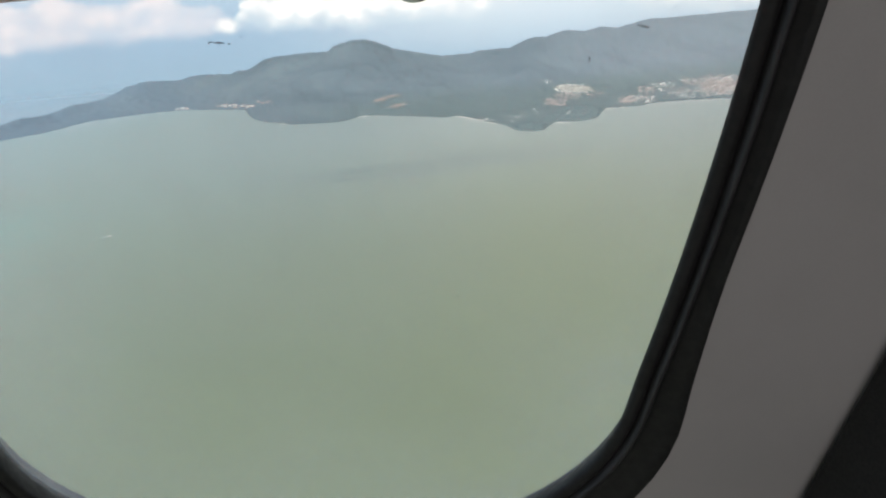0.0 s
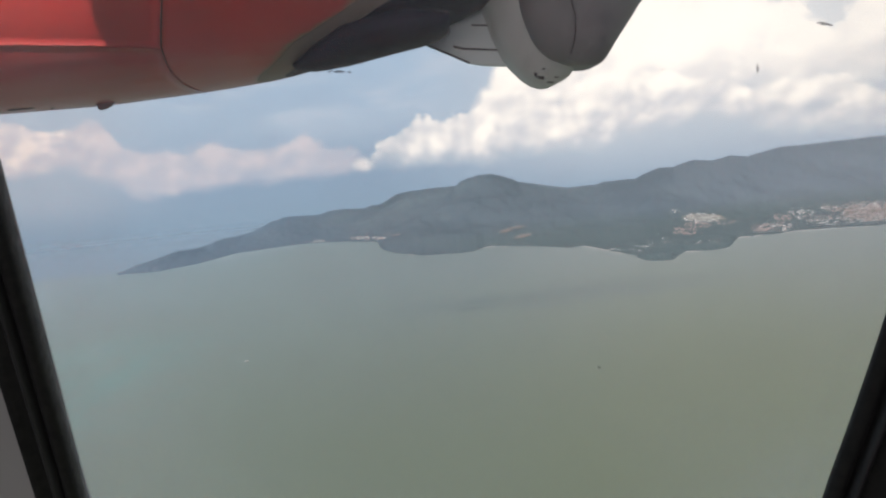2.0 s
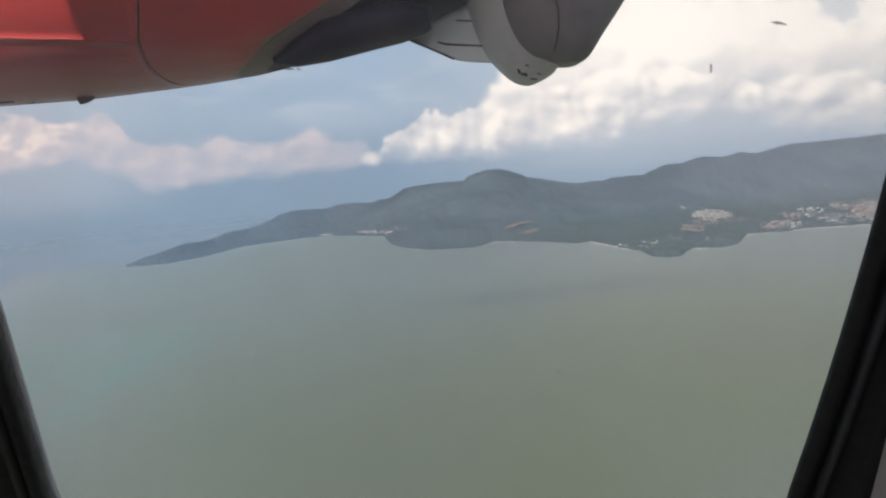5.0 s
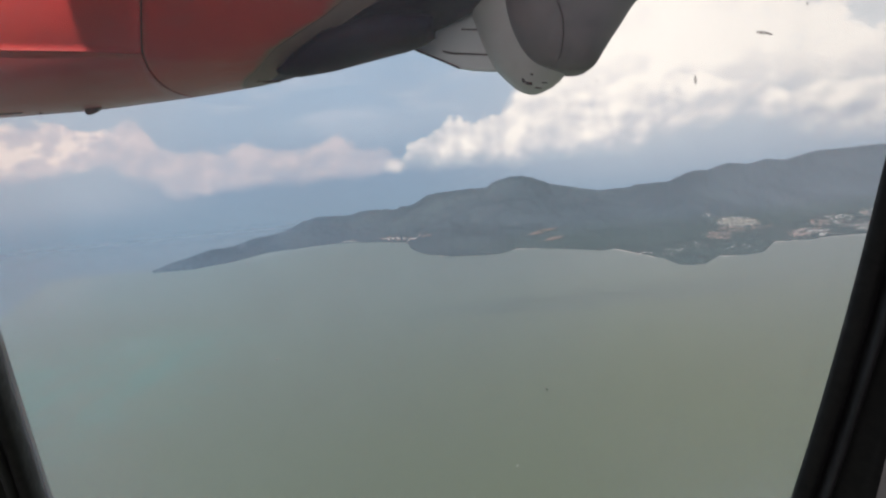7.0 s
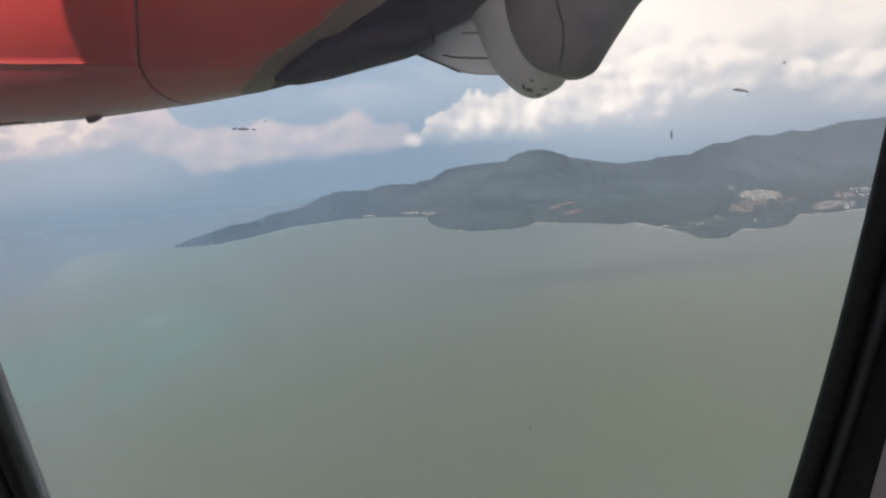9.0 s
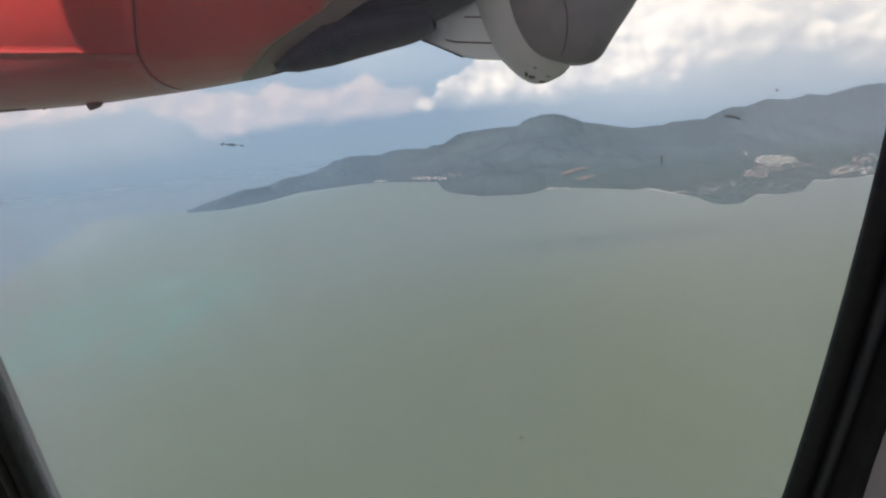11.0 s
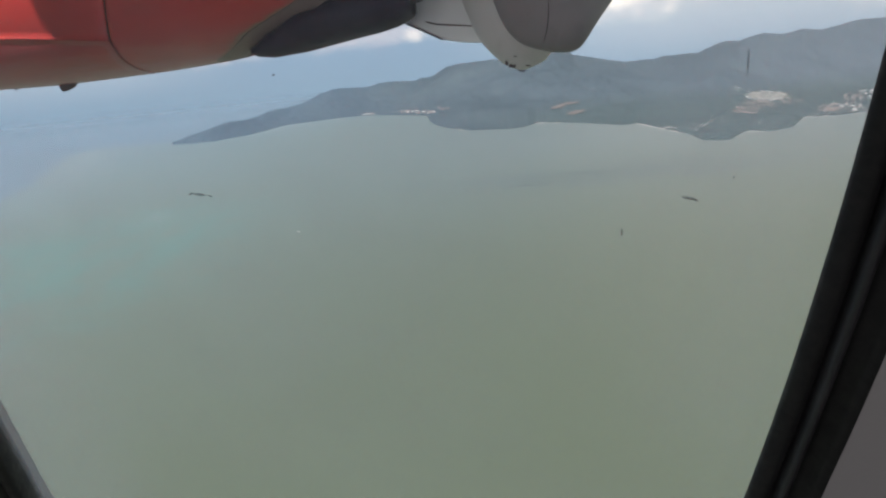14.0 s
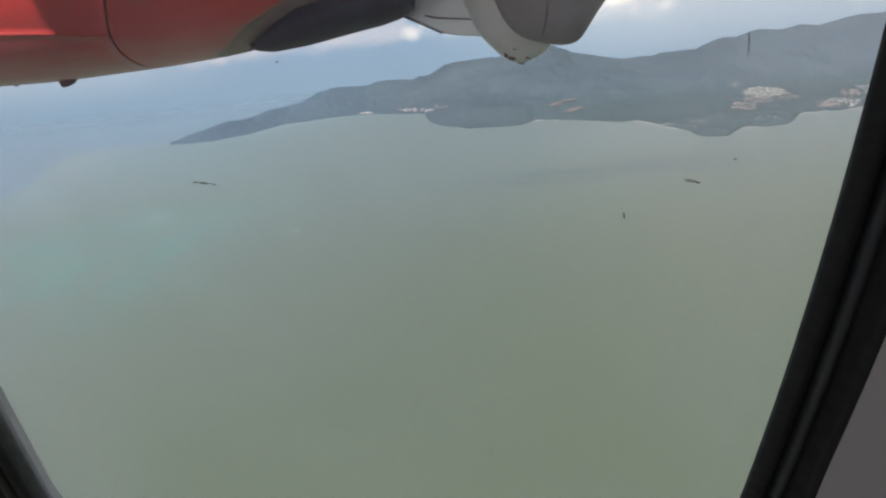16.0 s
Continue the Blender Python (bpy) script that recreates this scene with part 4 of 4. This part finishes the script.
# ---- dirt on the pane ----
def speck(x, z, w, h, tilt=0.0):
    """A thin ragged crumb of dirt on the outside of the pane."""
    bm = bmesh.new()
    bmesh.ops.create_icosphere(bm, subdivisions=2, radius=1.0)
    w, h = w * 0.8, h * 0.8
    across = (on_wall(1, 0) - on_wall(0, 0)).normalized()
    up = INWARD.cross(across).normalized()
    if up.z < 0:
        up = -up
    c = on_wall(x, z, -0.0265)
    for v in bm.verts:
        k = 1 + 0.45 * noise.noise(v.co * 1.7 + Vector((x * 90, z * 90, 0)))
        p, q = v.co.x * w / 2 * k, v.co.y * h / 2 * k
        p, q = p * math.cos(tilt) - q * math.sin(tilt), p * math.sin(tilt) + q * math.cos(tilt)
        v.co = c + across * p + up * q + INWARD * (v.co.z * 0.0005)
    whole("dirt_speck", mesh_of(bm, "dirt_speck", DIRT), "small dark speck of dirt stuck on the pane", "dirt", group="specks on the pane")


speck(-0.1310, -0.0140, 0.0120, 0.0022, -0.12)
speck(-0.1375, -0.0132, 0.0052, 0.0015, 0.25)
speck(-0.1240, -0.0150, 0.0040, 0.0013, -0.3)
speck(-0.1150, -0.0105, 0.0018, 0.0010, 0.3)
speck(0.1292, -0.0389, 0.0016, 0.0072, 0.0)
speck(0.1788, 0.0528, 0.0011, 0.0170, 0.02)
speck(0.1615, -0.0177, 0.0092, 0.0021, -0.22)
speck(0.1655, -0.0190, 0.0030, 0.0014, -0.2)
speck(0.1814, -0.0058, 0.0019, 0.0016)
speck(-0.0596, 0.0599, 0.0019, 0.0015)
speck(0.0434, -0.2494, 0.0022, 0.0036, 0.4)
speck(-0.0821, -0.2843, 0.0020, 0.0012)
speck(0.1720, -0.1350, 0.0011, 0.0011)
speck(-0.1200, -0.2150, 0.0018, 0.0012, 0.5)
speck(0.0750, -0.0340, 0.0010, 0.0010)
speck(0.2000, 0.0420, 0.0010, 0.0012)
speck(-0.2150, 0.0200, 0.0014, 0.0009)


# ---- town, villages, beaches ----
def house_meshes(w, d, h, rise, roof):
    """Walls, and a pitched roof that oversails."""
    bm = slab(-w / 2, w / 2, -d / 2, d / 2, -3.0, h)
    wall = mesh_of(bm, "wall", PINK if roof is TILE_RED else PLASTER, False)
    bm = bmesh.new()
    o = 0.5
    pts = [(-w / 2 - o, -d / 2 - o, h), (w / 2 + o, -d / 2 - o, h), (w / 2 + o, d / 2 + o, h), (-w / 2 - o, d / 2 + o, h), (-w / 2 - o + rise * 0.4, 0, h + rise), (w / 2 + o - rise * 0.4, 0, h + rise)]
    v = [bm.verts.new(p) for p in pts]
    for f in ((0, 1, 5, 4), (2, 3, 4, 5), (1, 2, 5), (3, 0, 4), (3, 2, 1, 0)):
        bm.faces.new([v[i] for i in f])
    top = mesh_of(bm, "roof", roof, False)
    return wall, top


KINDS = {
    "row": house_meshes(15, 6, 3.6, 1.6, WHITE_SHEET),
    "red": house_meshes(9, 7, 3.5, 2.2, TILE_RED),
    "white": house_meshes(10, 7, 4, 1.8, SHEET),
    "long": house_meshes(20, 8, 4, 1.6, TILE_RED),
    "block": house_meshes(13, 7, 13, 0.8, TILE_RED),
    "hall": house_meshes(22, 10, 5, 1.2, SHEET),
}
MADE = {}
TEXT = {"row": "long white terraced row with a pale roof", "red": "small house with a faded red roof", "white": "white house with a grey sheet roof", "long": "long building with a faded red roof",
        "block": "pale apartment block with a red roof", "hall": "large white hall with a sheet roof"}


def settle(kind, a, dip, turn, size, group):
    p = seen_at(a, dip)
    m = Matrix.Translation(p) @ Matrix.Rotation(turn, 4, "Z") @ Matrix.Scale(size, 4)
    if kind in MADE:
        ob = copy_thing(MADE[kind], Matrix.Translation(p) @ Matrix.Rotation(turn, 4, "Z"))
        ob.scale = (size, size, size)
        ob["group"] = group
        return ob
    e = thing("house", TEXT[kind] + ", on the island's coast", "house", group)
    wall, top = KINDS[kind]
    part("wall", wall, e)
    part("roof", top, e)
    e.matrix_basis = m
    MADE[kind] = e
    return e


BULK_V, BULK_F, BULK_M = [], [], []


def bulk(kind, a, dip, turn, size):
    """The same house, joined into the far part of the town."""
    m = Matrix.Translation(seen_at(a, dip)) @ Matrix.Rotation(turn, 4, "Z") @ Matrix.Scale(size, 4)
    for me in KINDS[kind]:
        base = len(BULK_V)
        BULK_V.extend((m @ v.co)[:] for v in me.vertices)
        BULK_F.extend(tuple(base + i for i in p.vertices) for p in me.polygons)
        BULK_M.extend([(PLASTER, SHEET, TILE_RED, PINK, WHITE_SHEET).index(me.materials[0])] * len(me.polygons))


def paved(a0, a1, d0, d1, mat, label):
    """Open paved or bare ground between the houses, draped over the land."""
    vs, fs = [], []
    n = 16
    for i in range(n + 1):
        for j in range(n + 1):
            p, q = 2 * i / n - 1, 2 * j / n - 1
            rag = 1 + 0.6 * noise.noise((p * 2.2 + a0 * 70, q * 2.2, 4))
            a = (a0 + a1) / 2 + (a1 - a0) / 2 * p * math.sqrt(max(0, 1 - q * q / 2)) * rag
            d = (d0 + d1) / 2 - 0.08 * (a - (a0 + a1) / 2) + (d1 - d0) / 2 * q * math.sqrt(max(0, 1 - p * p / 2)) * rag
            vs.append(seen_at(a, d) + Vector((0, -0.6, 1.2)))
    for i in range(n):
        for j in range(n):
            b = i * (n + 1) + j
            fs.append((b, b + n + 1, b + n + 2, b + 1))
    whole("clearing", data_of("clearing", vs, fs, mat), label, "clearing", group="cleared ground by the town")


town = random.Random(11)
paved(0.343, 0.395, -0.1188, -0.1098, CONCRETE, "pale paved ground between terraced rows")
paved(0.560, 0.625, -0.1345, -0.1180, REDDISH, "bare pinkish ground among apartment blocks")
for r in range(7):
    for i in range(15):
        p, q = (i - 7 + town.uniform(-0.2, 0.2)) / 7.5, (r - 3) / 3.4
        if p * p + q * q > 1.0 + town.uniform(-0.12, 0.12) or town.random() < 0.10:
            continue
        a = 0.368 + 0.027 * p + 0.003 * q
        spot = ("row", a, -0.1150 - 0.079 * (a - 0.368) + 0.0062 * q, 0.10 + town.uniform(-0.06, 0.06), town.uniform(0.36, 0.46))
        settle(*spot, "terraced estate")

# clusters: bearing and dip of the middle, half width, half height, number, kinds, size
REDS, MIXED, PALE, TALL = ("red", "red", "red", "long"), ("red", "long", "white", "red", "hall"), ("white", "hall", "white", "row", "red"), ("block", "block", "red", "long", "hall")
for ac, dc, wa, hd, count, kinds, size, group in (
        (0.3284, -0.1033, 0.0076, 0.0026, 9, PALE, 0.36, "houses above the estate"), (0.3420, -0.1310, 0.0170, 0.0056, 90, REDS, 0.36, "houses by the estate"),
        (0.3600, -0.1240, 0.0190, 0.0040, 76, REDS, 0.36, "houses by the estate"), (0.4006, -0.1238, 0.0164, 0.0036, 30, REDS, 0.36, "houses by the estate"),
        (0.4478, -0.1360, 0.0130, 0.0055, 70, REDS, 0.34, "town on the shore"), (0.4699, -0.1358, 0.0250, 0.0062, 110, MIXED, 0.34, "town on the shore"),
        (0.4780, -0.1234, 0.0140, 0.0053, 70, REDS, 0.36, "town on the shore"), (0.5009, -0.1181, 0.0200, 0.0030, 50, PALE, 0.38, "town on the shore"),
        (0.5400, -0.1144, 0.0110, 0.0046, 34, MIXED, 0.36, "town on the shore"), (0.5513, -0.1371, 0.0270, 0.0028, 40, PALE, 0.32, "town on the shore"),
        (0.5920, -0.1264, 0.0355, 0.0130, 150, TALL, 0.42, "town on the shore"), (0.6050, -0.1150, 0.0400, 0.0040, 60, MIXED, 0.40, "town on the shore"),
        (0.5200, -0.1275, 0.0260, 0.0050, 70, MIXED, 0.34, "town on the shore"), (0.5750, -0.1195, 0.0400, 0.0060, 150, REDS, 0.36, "town on the shore"),
        (0.6000, -0.1330, 0.0500, 0.0070, 150, MIXED, 0.36, "town on the shore"), (0.6300, -0.1240, 0.0300, 0.0100, 110, REDS, 0.38, "town on the shore"),
        (0.2800, -0.1490, 0.0180, 0.0060, 22, PALE, 0.26, "houses by the beach"), (0.3080, -0.1425, 0.0180, 0.0050, 16, PALE, 0.26, "houses by the beach"),
        (0.2420, -0.1480, 0.0130, 0.0018, 14, PALE, 0.30, "houses by the beach"), (0.3800, -0.1480, 0.0220, 0.0060, 7, PALE, 0.28, "houses by the beach"),
        (-0.1550, -0.1032, 0.0110, 0.0013, 18, PALE, 0.44, "fishing village"), (-0.0900, -0.1043, 0.0240, 0.0026, 52, MIXED, 0.42, "fishing village"),
        (-0.0560, -0.1020, 0.0100, 0.0020, 14, REDS, 0.40, "fishing village")):
    for i in range(int(count * 0.75)):
        w, r = town.uniform(0, 2 * math.pi), math.sqrt(town.random())
        a = ac + wa * r * math.cos(w)
        spot = (town.choice(kinds), a, max(dc - 0.079 * (a - ac) + hd * r * math.sin(w), -300 / shore_of(a) + 0.0014), town.uniform(-0.5, 0.5), size * town.uniform(0.75, 1.25))
        if i % 5 == 0:
            settle(*spot, group)
        else:
            bulk(*spot)
me = data_of("distant_houses", BULK_V, BULK_F, PLASTER, False)
me.materials.append(SHEET)
me.materials.append(TILE_RED)
me.materials.append(PINK)
me.materials.append(WHITE_SHEET)
me.polygons.foreach_set("material_index", BULK_M)
whole("distant_houses", me, "many small pale and red-roofed houses of the far town", "houses", kind="stuff")


def strip(a0, a1, back, label):
    """A beach along the shore between two bearings."""
    vs, fs = [], []
    n = max(12, int((a1 - a0) * 2200))
    for i in range(n + 1):
        a = a0 + (a1 - a0) * i / n
        x, y, z = ground_at(a, 0.0001)
        k = max(0.0, math.sin(math.pi * i / n)) ** 0.4 * max(0.35, 0.95 + 0.8 * noise.noise((a * 170, 2, 2)) + 0.4 * noise.noise((a * 520, 6, 2)))
        vs += [(x, y - 2 * k, ALT + 0.15), (x * (1 + back * k / y), y + back * k, ALT + 0.5 + 1.2 * k), (x, y + back * k, ALT - 2)]
    for i in range(n):
        b = i * 3
        fs += [(b, b + 3, b + 4, b + 1), (b + 1, b + 4, b + 5, b + 2), (b + 2, b + 5, b + 3, b)]
    whole("beach", data_of("beach", vs, fs, SAND), label, "beach", group="beaches")


strip(0.198, 0.239, 9.0, "narrow bright sand beach below the woods")
strip(0.240, 0.256, 3.5, "thin sand beach below the woods")
strip(0.064, 0.082, 3, "thin sand beach at the foot of a hill")
strip(0.087, 0.099, 2.5, "thin sand beach at the foot of a hill")
strip(0.340, 0.366, 2.4, "short sand beach in a cove")
strip(0.414, 0.432, 1.6, "thin strip of sand along the town")
strip(0.436, 0.448, 2.0, "thin strip of sand along the town")
strip(0.476, 0.606, 1.3, "long pale sand strip along the town")
strip(-0.038, -0.031, 3.5, "tiny patch of sand below the cape")


def clearing(a0, a1, d0, d1, label):
    """Bare ground cut from the forest, draped over the slope."""
    vs, fs = [], []
    n = 14
    for i in range(n + 1):
        for j in range(n + 1):
            p, q = 2 * i / n - 1, 2 * j / n - 1
            k = math.sqrt(max(0, 1 - q * q / 2)), math.sqrt(max(0, 1 - p * p / 2))
            rag = 1 + 0.3 * noise.noise((p * 2 + a0 * 70, q * 2, 4))
            a = (a0 + a1) / 2 + (a1 - a0) / 2 * p * k[0] * rag + (a1 - a0) * 0.25 * q
            d = (d0 + d1) / 2 + (d1 - d0) / 2 * q * k[1] * rag
            vs.append(seen_at(a, d) + Vector((0, -1.0, 2.2)))
    for i in range(n):
        for j in range(n):
            b = i * (n + 1) + j
            fs.append((b, b + n + 1, b + n + 2, b + 1))
    whole("clearing", data_of("clearing", vs, fs, EARTH), label, "clearing", group="cleared hillsides")


clearing(0.109, 0.129, -0.1225, -0.1172, "bare reddish earth cut into the wooded slope")
clearing(0.088, 0.104, -0.1130, -0.1095, "small pale patch of bare earth in the woods")
clearing(0.100, 0.122, -0.1090, -0.1060, "thin pale patch of bare earth in the woods")


# ---- boats ----
def boat(x, y, turn, size, wake, label):
    e = thing("boat", label, "boat", "boats on the sea", at=(x, y, ALT))
    bm = bmesh.new()
    rows = []
    for px, hw, zz in ((-5, 1.4, 1.3), (-2, 1.6, 1.3), (2, 1.5, 1.5), (4.5, 0.7, 1.9), (6, 0.05, 2.2)):
        rows.append([bm.verts.new((px, -hw, zz)), bm.verts.new((px, -hw * 0.6, -0.3)), bm.verts.new((px, hw * 0.6, -0.3)), bm.verts.new((px, hw, zz))])
    for p, q in zip(rows, rows[1:]):
        for i in range(4):
            bm.faces.new((p[i], q[i], q[(i + 1) % 4], p[(i + 1) % 4]))
    bm.faces.new(rows[0])
    part("hull", mesh_of(bm, "hull", PLASTER, False), e)
    part("cabin", mesh_of(slab(-2.5, 1.5, -1.0, 1.0, 1.2, 3.0, 0.2), "cabin", PLASTER, False), e)
    bm = bmesh.new()
    prev = None
    for i in range(13):
        k = i / 12
        px, hw = -4 - wake * k, 0.5 + 1.5 * k ** 0.5 * (1 - 0.4 * k)
        off = 0.5 * noise.noise((i * 0.9, x, 0))
        pair = [bm.verts.new((px, off - hw, 0.12)), bm.verts.new((px, off + hw, 0.12))]
        if prev:
            bm.faces.new((prev[0], prev[1], pair[1], pair[0]))
        prev = pair
    part("wake", mesh_of(bm, "wake", FOAM, False), e, "thin white wake")
    e.rotation_euler = (0, 0, turn)
    e.scale = (size, size, size)


boat(-316, 1149, 0.25, 0.55, 16, "small white speedboat with a short wake")
boat(470, 1772, 0.1, 0.6, 22, "small white boat with a wake near the headland")
boat(35, 685, 0.6, 0.22, 6, "tiny white boat far below")
